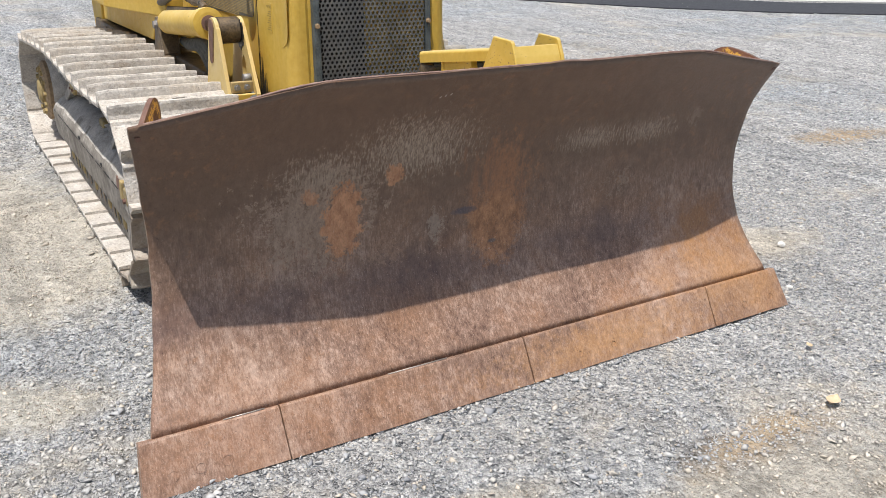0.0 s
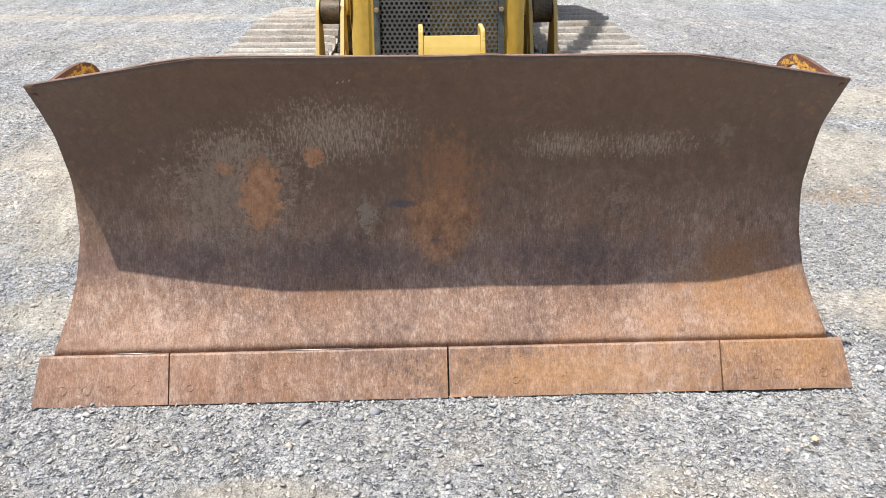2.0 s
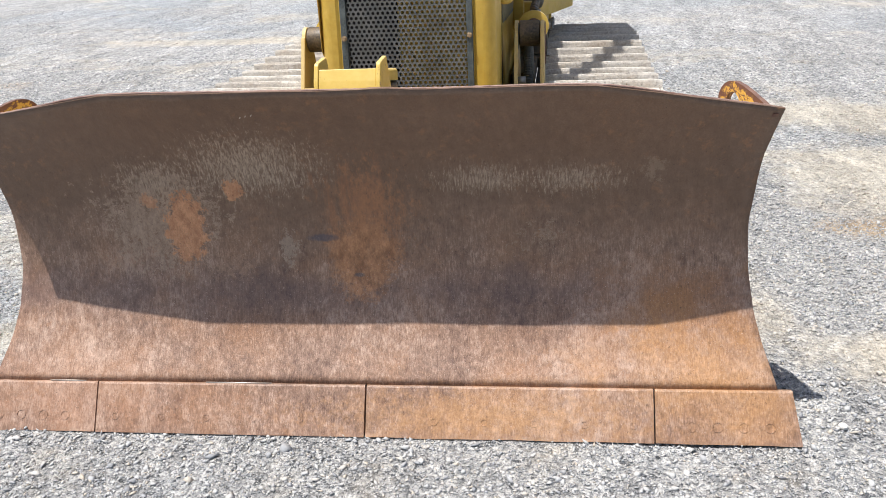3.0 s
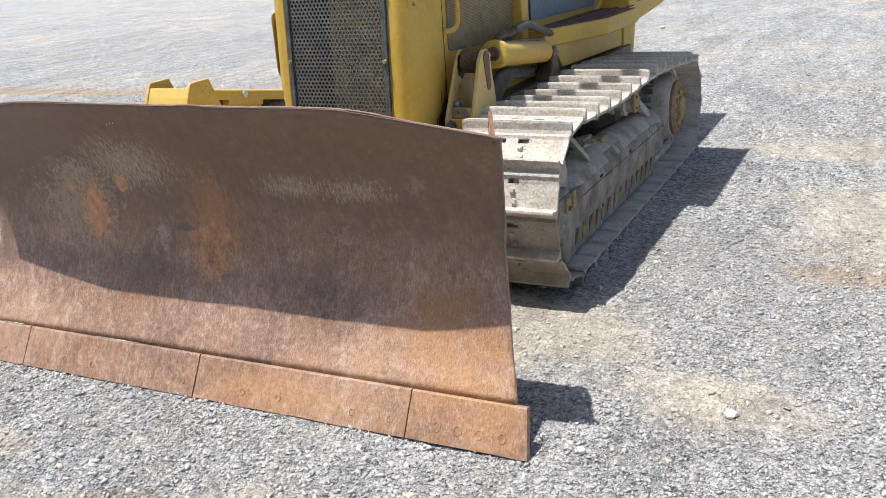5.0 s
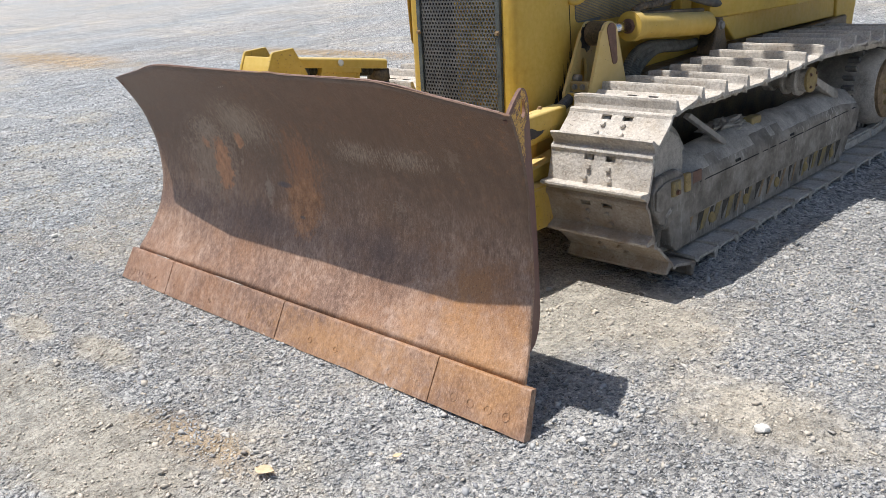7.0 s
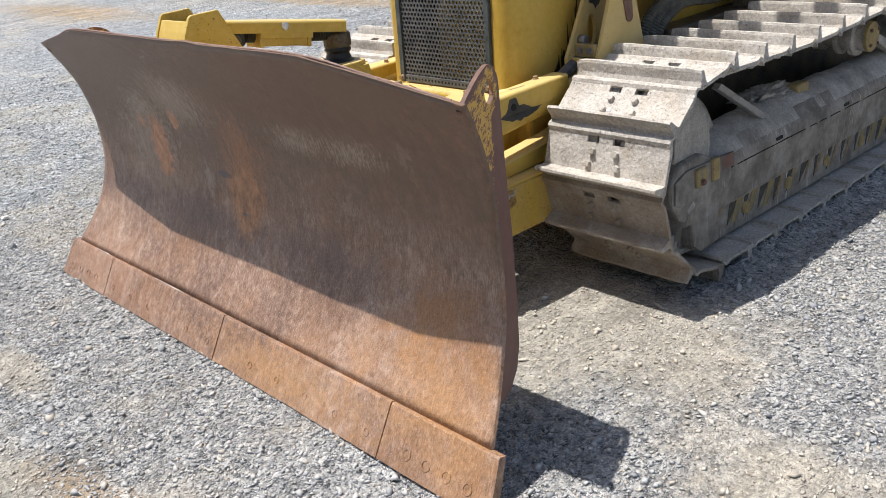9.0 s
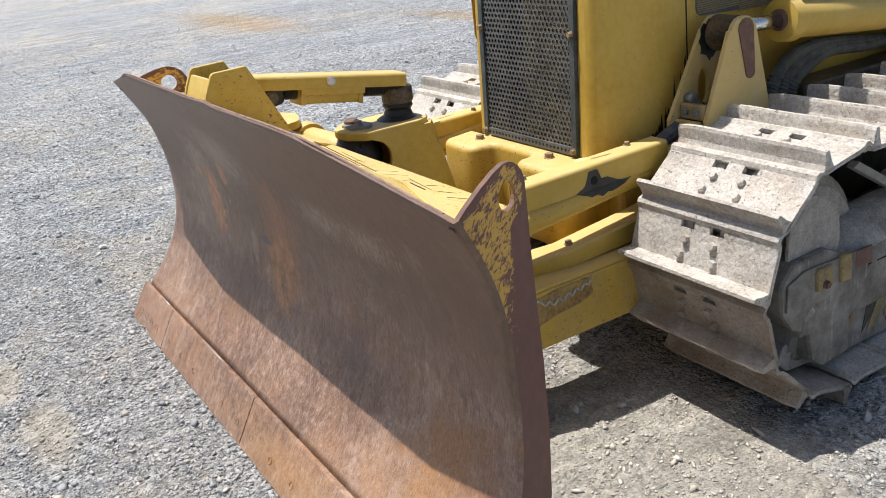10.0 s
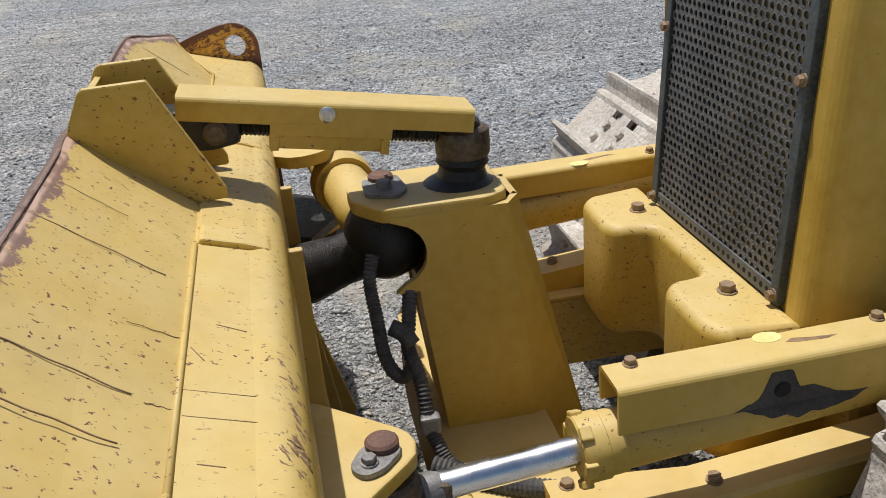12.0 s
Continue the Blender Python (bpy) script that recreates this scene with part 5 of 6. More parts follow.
# perforated grille sheet with true holes
def perforated(x0, x1, z0, z1, pitch, hole):
    verts, faces = [], []
    row = pitch * math.sqrt(3) / 2
    nrow = int((z1 - z0) / row)
    ncol = int((x1 - x0 - 0.5 * pitch) / pitch)
    n = 12
    for j in range(nrow):
        for i in range(ncol):
            cx = x0 + pitch * (i + 0.5 + 0.5 * (j % 2))
            cz = z0 + row * (j + 0.5)
            b = len(verts)
            for ring, y in ((0, 1.236), (1, 1.2355), (1, 1.240)):
                for k in range(n):
                    a = math.pi / 6 + 2 * math.pi * k / n
                    edge = 0.5 * pitch / math.cos((k % 2) * math.pi / 6 - math.pi / 6)
                    rr = hole if ring else edge
                    verts.append((cx + rr * math.cos(a), y, cz + rr * math.sin(a)))
            for k in range(n):
                q = (k + 1) % n
                faces.append((b + k, b + q, b + n + q, b + n + k))
                faces.append((b + n + k, b + n + q, b + 2 * n + q, b + 2 * n + k))
    me = bpy.data.meshes.new("grille")
    me.from_pydata(verts, [], faces)
    me.materials.append(DARK)
    return me


grille = part("grille", perforated(-0.246, 0.264, 0.735, 1.74, 0.0207, 0.0070), DARK, dozer, "black perforated sheet over the radiator")
for x0, x1, m in ((-0.272, -0.246, STRIP), (0.256, 0.281, STRIP)):
    part("grille_strip", box(x0, x1, 1.230, 1.262, 0.712, 1.76, 0.002), m, grille, "scuffed blue-grey edge strip")
part("grille_strip", box(-0.246, 0.256, 1.2335, 1.262, 0.712, 0.742, 0.002), DARK, grille)
# the sheet's near-black colour paints in the dark behind the holes
part("radiator_core", box(-0.27, 0.280, 1.257, 1.2625, 0.72, 1.76), VOID, grille, "radiator behind the sheet, its shade painted near-black")
for x in (-0.259, 0.268):
    for z in (0.730, 1.113, 1.47):
        part("grille_bolt", hex_bolt(0.0095, 0.010), BOLT, grille, "rusty bolt head", pose(x, 1.230, z, 90))
# flat near-black discs stand for the lowest row of holes
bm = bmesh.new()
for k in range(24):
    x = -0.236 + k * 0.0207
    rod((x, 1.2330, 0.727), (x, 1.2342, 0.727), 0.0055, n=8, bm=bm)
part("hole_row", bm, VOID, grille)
# the whole front leans back a little
for ob in [hood, grille] + [c for c in grille.children]:
    ob.data = ob.data.copy()
    ob.data.transform(ob.matrix_basis)
    ob.matrix_basis = Matrix()
    for v in ob.data.vertices:
        if v.co.y < 1.6:
            v.co.y += 0.004 + 0.055 * (v.co.z - 0.72)

# side vents, catch, grab rail and decal
for s in (-1, 1):
    vent = part("side_vent", prism(rounded([(1.70, 1.10), (2.55, 1.06), (2.55, 1.5), (1.70, 1.5)], 0.03), "x", s * 0.372, s * 0.3745), DARK, hood, "fine mesh side vent")
    bm = bmesh.new()
    for k in range(56):
        z = 1.085 + 0.0073 * k
        box(s * 0.3745, s * 0.3765, 1.705 if z > 1.1 else 1.9, 2.545, z, z + 0.0042, 0.0, bm)
    part("vent_slats", bm, DULL, vent)
    part("grab_rail", hose([(s * 0.372, 1.66, 1.205), (s * 0.40, 1.67, 1.20), (s * 0.415, 1.72, 1.22), (s * 0.415, 1.74, 1.30), (s * 0.415, 1.74, 1.5)], 0.014), YELLOW, hood, "bent yellow grab rail")
part("hood_catch", box(0.371, 0.380, 1.32, 1.40, 1.335, 1.38, 0.004), YELLOW, hood)
part("catch_bolt", turned((0.379, 1.36, 1.356), (0.386, 1.36, 1.356), [(0, 0.012), (1, 0.008)], 12), IRON, hood)
# flat oval patch, duller than the hood, in place of a recess
part("catch_recess", prism(rounded([(1.30, 1.05), (1.36, 1.01), (1.42, 1.05), (1.42, 1.34), (1.30, 1.34)], 0.03), "x", -0.3735, -0.3715), GRIMY, hood, "duller oval patch that stands for a recess in the hood side")
decal = part("decal", box(-0.3735, -0.3718, 1.475, 1.535, 1.06, 1.185), YELLOW, hood, "worn notice decal printed on yellow")
txt = bpy.data.curves.new("decal_word", "FONT")
txt.body, txt.size, txt.align_x = "NOTICE", 0.0155, "CENTER"
word = new("decal_word", txt)
word.parent = decal
word.matrix_local = pose(-0.3742, 1.505, 1.164, 90, 0, -90)
txt.materials.append(PRINT)
for k in range(9):
    part("decal_line", box(-0.3742, -0.3736, 1.482, 1.528 - 0.008 * (k % 3), 1.072 + 0.0095 * k, 1.0745 + 0.0095 * k), PRINT, decal)

# -- hull between the tracks --
part("hull", box(-0.37, 0.37, 1.34, 4.3, 0.36, 0.72, 0.02), GRIMY, dozer, "dusty hull between the tracks")
part("belly", box(-0.30, 0.30, 1.24, 1.6, 0.40, 0.70, 0.02), GRIMY, dozer)

REAR_Y = 4.10


# -- lift towers and cylinders --
def tower_side(front):
    return [(front, 0.70), (front, 0.80), (1.652, 1.070)] + arc(1.716, 1.048, 0.060, 160, 14, 10) + [(1.838, 0.80), (1.865, 0.70)]


for s in (-1, 1):
    tower = part("lift_tower", drilled(tower_side(1.50), [(1.655, 0.885, 0.026, 0.062)], "x", s * 0.430, s * 0.446), FADED, dozer, "yellow A-shaped tower for the lift cylinder")
    part("tower_plate", prism(tower_side(1.545), "x", s * 0.545, s * 0.563, 0.003), FADED, tower)
    pad = arc(1.722, 1.066, 0.034, 0, 180, 8) + arc(1.742, 0.925, 0.021, 180, 360, 6)
    part("worn_pad", prism(pad, "x", s * 0.563, s * 0.5675, 0.001), BROWN, tower, "brown bare patch on the tower")
    part("tower_web", box(s * 0.446, s * 0.545, 1.52, 1.54, 0.72, 0.80, 0.003), GRIMY, tower)
    part("tower_block", box(s * 0.446, s * 0.545, 1.545, 1.57, 0.80, 0.850, 0.004), DULL, tower, "dusty bolted block in the tower's foot")
    for x in (0.475, 0.52):
        part("block_bolt", hex_bolt(0.012, 0.01), IRON, tower, "", pose(s * x, 1.545, 0.826, 90))
    part("tower_boss", rod((s * 0.446, 1.58, 0.86), (s * 0.48, 1.58, 0.86), 0.018), IRON, tower)
    part("lift_eye", turned((s * 0.447, 1.716, 1.050), (s * 0.544, 1.716, 1.050), [(0, 0.05), (0.06, 0.058), (0.94, 0.058), (1, 0.05)]), GREASYIRON, tower, "greasy eye of the lift rod")
    blot = [(1.690 + (0.05 + 0.018 * noise.noise(Vector((math.cos(a) * 2.2, math.sin(a) * 2.2, 5)))) * math.cos(a), 1.035 + (0.062 + 0.03 * noise.noise(Vector((math.cos(a) * 3, math.sin(a) * 3, 2)))) * math.sin(a)) for a in (2 * math.pi * k / 40 for k in range(40))]
    part("grease_patch", prism(blot, "x", s * 0.4455, s * 0.448), GREASE, tower, "black grease on the plate")
    barrel = part("lift_cylinder", turned((s * 0.505, 1.95, 1.052), (s * 0.498, 2.72, 0.966), [(0, 0.05), (0.005, 0.072), (0.07, 0.074), (0.08, 0.067), (0.1, 0.064), (0.96, 0.064), (1, 0.05)]), YELLOW, dozer, "yellow lift cylinder with a chrome rod")
    part("rod", rod((s * 0.505, 1.73, 1.068), (s * 0.505, 1.97, 1.048), 0.024), CHROME, barrel, "bright chrome piston rod")
    part("gland", turned((s * 0.505, 1.942, 1.053), (s * 0.505, 1.952, 1.052), [(0, 0.036), (1, 0.036)]), BROWN, barrel)
    part("trunnion", prism([(2.66, 0.80), (2.715, 0.93), (2.74, 0.99), (2.785, 0.99), (2.80, 0.93), (2.84, 0.80)], "x", s * 0.455, s * 0.555, 0.008), GREASYIRON, barrel, "dusty bearing block of the cylinder")
    part("trunnion_bolt", hex_bolt(0.022, 0.014), IRON, barrel, "", pose(s * 0.555, 2.755, 0.95, 0, s * 90))
    part("hose_fitting", hose([(s * 0.505, 1.99, 1.115), (s * 0.508, 2.07, 1.135), (s * 0.51, 2.15, 1.13), (s * 0.51, 2.27, 1.145)], 0.017, 0.004, 0.03), GREASYIRON, barrel, "metal hose fitting")
    part("feed_hose", hose([(s * 0.51, 2.23, 1.14), (s * 0.512, 2.43, 1.15), (s * 0.515, 2.63, 1.10), (s * 0.50, 2.86, 1.05), (s * 0.50, 3.0, 1.04)], 0.024), HOSE, barrel, "black hydraulic hose")
    part("feed_pipe", rod((s * 0.51, 2.06, 1.10), (s * 0.51, 2.64, 1.045), 0.012, n=12), GREASYIRON, barrel)
    for d in (0.0, 0.055, 0.11):
        part("arm_hose", hose([(s * 0.47, 1.93 + d, 0.70), (s * 0.475, 1.945 + d, 0.80), (s * 0.475, 2.01 + d, 0.885 - d * 0.3), (s * 0.47, 2.15 + d, 0.925 - d * 0.3), (s * 0.45, 2.4 + d, 0.90 - d * 0.3), (s * 0.42, 2.62 + d, 0.86)], 0.020, 0.0045, 0.012), GREYHOSE, dozer, "ribbed grey hose arching behind the tower")
    part("arm_bracket", box(s * 0.38, s * 0.50, 2.1, 3.0, 0.72, 0.80, 0.01), GREASYIRON, dozer, "grimy ledge under the lift cylinder")

    # -- step, side body, rear tank --
    plan = [(s * 0.38, 2.74), (s * 0.50, 2.74), (s * 0.70, 3.36), (s * 0.70, 4.10), (s * 0.38, 4.20)]
    step = part("step", prism(plan, "z", 0.985, 1.085, 0.008), YELLOW, dozer, "yellow footstep with a pierced tread")
    stud = mesh_of(rod((0, 0, 0), (0, 0, 0.006), 0.013, n=10), "tread_stud", BROWN)
    for k in range(14):
        for m in range(3):
            part("tread_stud", stud, GRIMY, step, "", pose(s * (0.46 + 0.08 * m), 3.10 + 0.07 * k + 0.12 * m, 1.087))
    part("tread", prism([(s * 0.40, 2.78), (s * 0.49, 2.78), (s * 0.685, 3.38), (s * 0.685, 4.08), (s * 0.40, 4.16)], "z", 1.084, 1.0875), BROWN, step, "worn brown tread plate")
    part("step_skirt", prism([(2.80, 0.985), (4.28, 0.985), (4.28, 0.80), (2.95, 0.84)], "x", s * 0.38, s * 0.535, 0.01), YELLOW, step)
    part("fender_ledge", box(s * 0.37, s * 0.575, 2.62, 4.40, 0.735, 0.80, 0.012), GREASYIRON, dozer, "greasy dirt-covered ledge beside the hull")
    # added wall, coloured dark for the shaded void behind the rollers
    part("hull_side", box(s * 0.50, s * 0.60, 1.80, 4.25, 0.18, 0.735, 0.02), GREASYIRON, dozer, "dark inner wall added to fill the shaded gap in the track")
    part("final_drive", turned((s * 0.55, REAR_Y, 0.385), (s * 0.80, REAR_Y, 0.385), [(0, 0.24), (1, 0.24)], 28), DUST, dozer, "dusty final drive case")
    part("step_post", box(s * 0.372, s * 0.43, 2.56, 2.66, 0.95, 1.8, 0.008), YELLOW, dozer, "yellow upright at the cab's corner")
    part("side_body", prism([(2.66, 1.045), (4.3, 1.045), (4.3, 1.8), (2.66, 1.8)], "x", s * 0.36, s * 0.385, 0.004), GRIMY, dozer, "grimy lower side of the cab")
    part("side_panel", prism(rounded([(2.78, 1.135), (4.05, 1.115), (4.05, 1.7), (2.78, 1.7)], 0.02), "x", s * 0.385, s * 0.40, 0.002), BLUE, dozer, "dark blue sheet panel low on the cab")
    part("panel_frame", hose([(s * 0.40, 2.74, 1.7), (s * 0.40, 2.74, 1.11), (s * 0.40, 4.1, 1.085), (s * 0.40, 4.1, 1.7)], 0.02, n=8), YELLOW, dozer, "yellow frame round the panel")
    part("rear_tank", prism([(4.25, 1.8), (4.25, 0.98), (4.33, 0.95), (5.3, 1.02), (5.65, 1.12), (5.65, 1.8)], "x", s * 0.20, s * 0.60, 0.015), YELLOW, dozer, "yellow rear tank with a sloping underside")
    part("tank_seam", box(s * 0.5995, s * 0.6015, 4.45, 5.6, 1.10, 1.106), VOID, dozer, "dark seam of the tank")
    part("tank_side", prism([(4.28, 0.95), (4.62, 0.95), (4.52, 0.60), (4.28, 0.55)], "x", s * 0.40, s * 0.55, 0.01), YELLOW, dozer, "yellow final drive housing")

# -- canopy over the seat and its front risers --
part("canopy_roof", box(-0.80, 0.80, 2.62, 4.16, 2.50, 2.57, 0.02), YELLOW, dozer, "flat yellow canopy roof")
for s in (-1, 1):
    part("canopy_post", box(s * 0.52, s * 0.60, 4.02, 4.12, 1.78, 2.51, 0.01), YELLOW, dozer, "yellow canopy post")
    part("canopy_riser", rod((s * 0.40, 1.56, 1.70), (s * 0.57, 2.64, 2.53), 0.05, n=14), YELLOW, dozer, "yellow bar rising from hood to canopy")
part("seat_tower", box(-0.38, 0.38, 2.66, 4.25, 1.78, 1.9, 0.02), GRIMY, dozer, "dusty floor of the operator's place")

# -- tracks --
FRONT, REAR, AXLE, REAR_AXLE, SHOES = 1.582, 4.10, 0.418, 0.385, 36


def track_line():
    """The closed line of the shoes in y and z, at even small steps: over the top forwards, round the idler, back along the ground."""
    pts = [(FRONT - 0.368 * math.sin(a), AXLE + 0.368 * math.cos(a)) for a in (math.pi * k / 40 for k in range(41))]
    pts += [(REAR + 0.333 * math.sin(a), REAR_AXLE - 0.333 * math.cos(a)) for a in (math.pi * k / 40 for k in range(41))]
    upper = spline([(REAR, 0, 0.718), (3.72, 0, 0.748), (3.35, 0, 0.774), (2.95, 0, 0.784), (2.25, 0, 0.765), (1.9, 0, 0.774), (FRONT, 0, 0.786)], 0.02)
    pts += [(p.x, p.z) for p in upper[1:]]
    pts = np.array(pts)
    length = np.concatenate([[0.0], np.cumsum(np.hypot(*np.diff(pts, axis=0).T))])
    return pts, length


TRACK_PTS, TRACK_LEN = track_line()
LOOP = float(TRACK_LEN[-1])


def on_track(s):
    """Place, way and outward normal in y and z at the length s."""
    def at(v):
        v = v % LOOP
        return np.array([np.interp(v, TRACK_LEN, TRACK_PTS[:, 0]), np.interp(v, TRACK_LEN, TRACK_PTS[:, 1])])
    p, d = at(s), at(s + 0.07) - at(s - 0.07)
    d = d / np.hypot(*d)
    return (float(p[0]), float(p[1])), (float(d[0]), float(d[1])), (float(d[1]), float(-d[0]))


def shoe_mesh():
    """One shoe: plate with a rolled rear lip, two slots, a tall grouser and four bolts. x across, y along the way, z outwards."""
    bm = bmesh.new()
    xs = [-0.268, -0.262, -0.17, -0.082, -0.030, 0.030, 0.082, 0.17, 0.262, 0.268]
    ys = [-0.118, -0.110, -0.100, -0.088, -0.076, -0.052, 0.0, 0.05, 0.085]
    zs = [-0.014, -0.003, 0.009, 0.011, 0.003, 0.0, 0.001, 0.001, 0.0]
    holes = {(3, 4), (5, 4)}
    t = 0.013
    nx, ny = len(xs), len(ys)
    up = [[bm.verts.new((x, y, z)) for x in xs] for y, z in zip(ys, zs)]
    lo = [[bm.verts.new((x, y, z - t)) for x in xs] for y, z in zip(ys, zs)]
    solid = {(i, j) for i in range(nx - 1) for j in range(ny - 1)} - holes
    for i, j in solid:
        bm.faces.new((up[j][i], up[j][i + 1], up[j + 1][i + 1], up[j + 1][i]))
        bm.faces.new((lo[j][i], lo[j + 1][i], lo[j + 1][i + 1], lo[j][i + 1]))
        for (di, dj), (a, b) in {(0, -1): ((j, i), (j, i + 1)), (0, 1): ((j + 1, i + 1), (j + 1, i)), (-1, 0): ((j + 1, i), (j, i)), (1, 0): ((j, i + 1), (j + 1, i + 1))}.items():
            if (i + di, j + dj) not in solid:
                bm.faces.new((up[a[0]][a[1]], lo[a[0]][a[1]], lo[b[0]][b[1]], up[b[0]][b[1]]))
    # grouser, worn along its top
    prof = [(0.052, 0.0), (0.060, 0.02), (0.064, 0.052), (0.069, 0.058), (0.078, 0.057), (0.082, 0.048), (0.086, 0.015), (0.094, 0.0), (0.085, -0.010), (0.052, -0.010)]
    n = 12
    rings = []
    for k in range(n + 1):
        x = -0.268 + 0.536 * k / n
        w = 0.0028 * noise.noise(Vector((x * 9, 3.1, 0)))
        inset = 0.004 if k in (0, n) else 0.0
        rings.append([bm.verts.new((x, y, z + (w - inset if z > 0.04 else 0.0))) for y, z in prof])
    for a, b in zip(rings, rings[1:]):
        for k in range(len(prof)):
            bm.faces.new((a[k], a[(k + 1) % len(prof)], b[(k + 1) % len(prof)], b[k]))
    bm.faces.new(rings[0])
    bm.faces.new(rings[-1])
    for x, y in ((-0.052, -0.022), (0.052, -0.022), (-0.064, 0.026), (0.064, 0.026)):
        rod((x, y, -0.002), (x, y, 0.016), 0.0135, n=6, bm=bm, bevel=0.003)
    return mesh_of(bm, "track_shoe", STEEL)


SHOE = shoe_mesh()
BROWNISH_SHOE = SHOE.copy()
BROWNISH_SHOE.materials[0] = BROWNISH
PITCH = LOOP / SHOES


def chain_mesh(cx):
    """Two rows of link plates and the pins between them."""
    bm = bmesh.new()
    for k in range(SHOES):
        (y, z), w, nrm = on_track(-0.138 + k * PITCH)
        m = Matrix(((1, 0, 0, cx), (0, w[0], nrm[0], y), (0, w[1], nrm[1], z), (0, 0, 0, 1)))
        for x in (-0.074, 0.074):
            r = bmesh.ops.create_cube(bm, size=1.0, matrix=m @ Matrix.LocRotScale((x, 0, -0.050), None, (0.066, PITCH * 1.02, 0.066)))
            bmesh.ops.bevel(bm, geom=list({e for v in r["verts"] for e in v.link_edges}), offset=0.012, segments=2, affect="EDGES")
        p, q = m @ Vector((-0.115, PITCH / 2, -0.06)), m @ Vector((0.115, PITCH / 2, -0.06))
        rod(p, q, 0.021, n=10, bm=bm)
    return bm


def toothed(cx, y, z, r, teeth, x0, x1):
    pts = []
    for k in range(teeth):
        for d, rr in ((-0.32, r * 0.86), (-0.14, r), (0.14, r), (0.32, r * 0.86)):
            a = 2 * math.pi * (k + d) / teeth
            pts.append((y + rr * math.cos(a), z + rr * math.sin(a)))
    return prism(pts, "x", cx + x0, cx + x1, 0.003)


for s in (-1, 1):
    cx = s * 0.822
    chain = part("track_chain", chain_mesh(cx), STEEL, dozer, "dusty steel track chain")
    for k in range(SHOES):
        (y, z), w, nrm = on_track(-0.136 + k * PITCH)
        m = Matrix(((1, 0, 0, cx), (0, w[0], nrm[0], y), (0, w[1], nrm[1], z), (0, 0, 0, 1)))
        # the shoes low on the front bend take a browner copy of the steel
        low = z < 0.37 and y < FRONT
        part("track_shoe", BROWNISH_SHOE if low else SHOE, BROWNISH if low else STEEL, chain, "brownish steel track shoe" if low else "", m)
    # idler, sprocket, carrier roller
    part("idler", turned((cx - 0.09, FRONT + 0.01, AXLE), (cx + 0.09, FRONT + 0.01, AXLE), [(0, 0.10), (0, 0.22), (0.1, 0.235), (0.2, 0.26), (0.8, 0.26), (0.9, 0.235), (1, 0.22), (1, 0.10)], 40), DUST, dozer, "dusty front idler wheel")
    sprocket = part("sprocket", toothed(cx, REAR, REAR_AXLE, 0.27, 25, -0.035, 0.035), IRON, dozer, "toothed drive sprocket")
    part("drive_drum", turned((cx - s * 0.1, REAR, REAR_AXLE), (cx + s * 0.145, REAR, REAR_AXLE), [(0, 0.235), (0.7, 0.24), (0.9, 0.225), (1, 0.20)], 36), DUST, sprocket, "dust-caked final drive drum")
    part("hub_ring", turned((cx + s * 0.14, REAR, REAR_AXLE), (cx + s * 0.182, REAR, REAR_AXLE), [(0, 0.19), (0.6, 0.19), (1, 0.165)], 32), BOLT, sprocket, "rusty yellow hub ring")
    part("hub_cap", turned((cx + s * 0.175, REAR, REAR_AXLE), (cx + s * 0.21, REAR, REAR_AXLE), [(0, 0.085), (0.7, 0.08), (1, 0.06)], 24), DULL, sprocket)
    hub_bolt = hex_bolt(0.016, 0.014)
    hb = mesh_of(hub_bolt, "hub_bolt", DULL)
    for k in range(12):
        a = 2 * math.pi * k / 12
        part("hub_bolt", hb, BROWN, sprocket, "", pose(cx + s * 0.182, REAR + 0.14 * math.cos(a), REAR_AXLE + 0.14 * math.sin(a), 0, s * 90))
    roller = part("carrier_roller", turned((cx - s * 0.10, 2.965, 0.632), (cx + s * 0.155, 2.965, 0.632), [(0, 0.05), (0.02, 0.07), (0.2, 0.07), (0.21, 0.055), (0.45, 0.055), (0.46, 0.085), (0.53, 0.085), (0.54, 0.062), (0.70, 0.062), (0.71, 0.088), (0.80, 0.088), (0.82, 0.066), (0.97, 0.066), (1, 0.05)], 30), DUST, dozer, "dusty carrier roller under the upper track run")
    part("roller_cap", turned((cx + s * 0.150, 2.965, 0.632), (cx + s * 0.172, 2.965, 0.632), [(0, 0.068), (0.6, 0.067), (1, 0.045)], 24), DULL, roller, "dusty yellow roller cap")
    cap_bolt = hex_bolt(0.008, 0.007)
    cb = mesh_of(cap_bolt, "cap_bolt", BROWN)
    for k in range(4):
        a = math.pi / 4 + math.pi / 2 * k
        part("cap_bolt", cb, BROWN, roller, "", pose(cx + s * 0.168, 2.965 + 0.046 * math.cos(a), 0.632 + 0.046 * math.sin(a), 0, s * 90))
    part("roller_post", prism([(3.02, 0.60), (3.05, 0.63), (3.32, 0.51), (3.34, 0.47), (3.28, 0.47)], "x", cx + s * 0.12, cx + s * 0.16, 0.006), DUST, roller, "dusty roller bracket")

    # track frame: caked sloping top, side guard with saw-tooth openings, roller ends
    x_in, x_out = s * 0.66, s * 1.012
    fr = bmesh.new()
    sect = [(0.66, 0.10), (0.66, 0.405), (0.74, 0.42), (0.82, 0.478), (0.88, 0.520), (0.94, 0.512), (0.985, 0.478), (1.018, 0.440), (1.032, 0.405), (1.032, 0.392), (1.018, 0.235), (0.985, 0.225), (0.955, 0.10)]
    rows = []
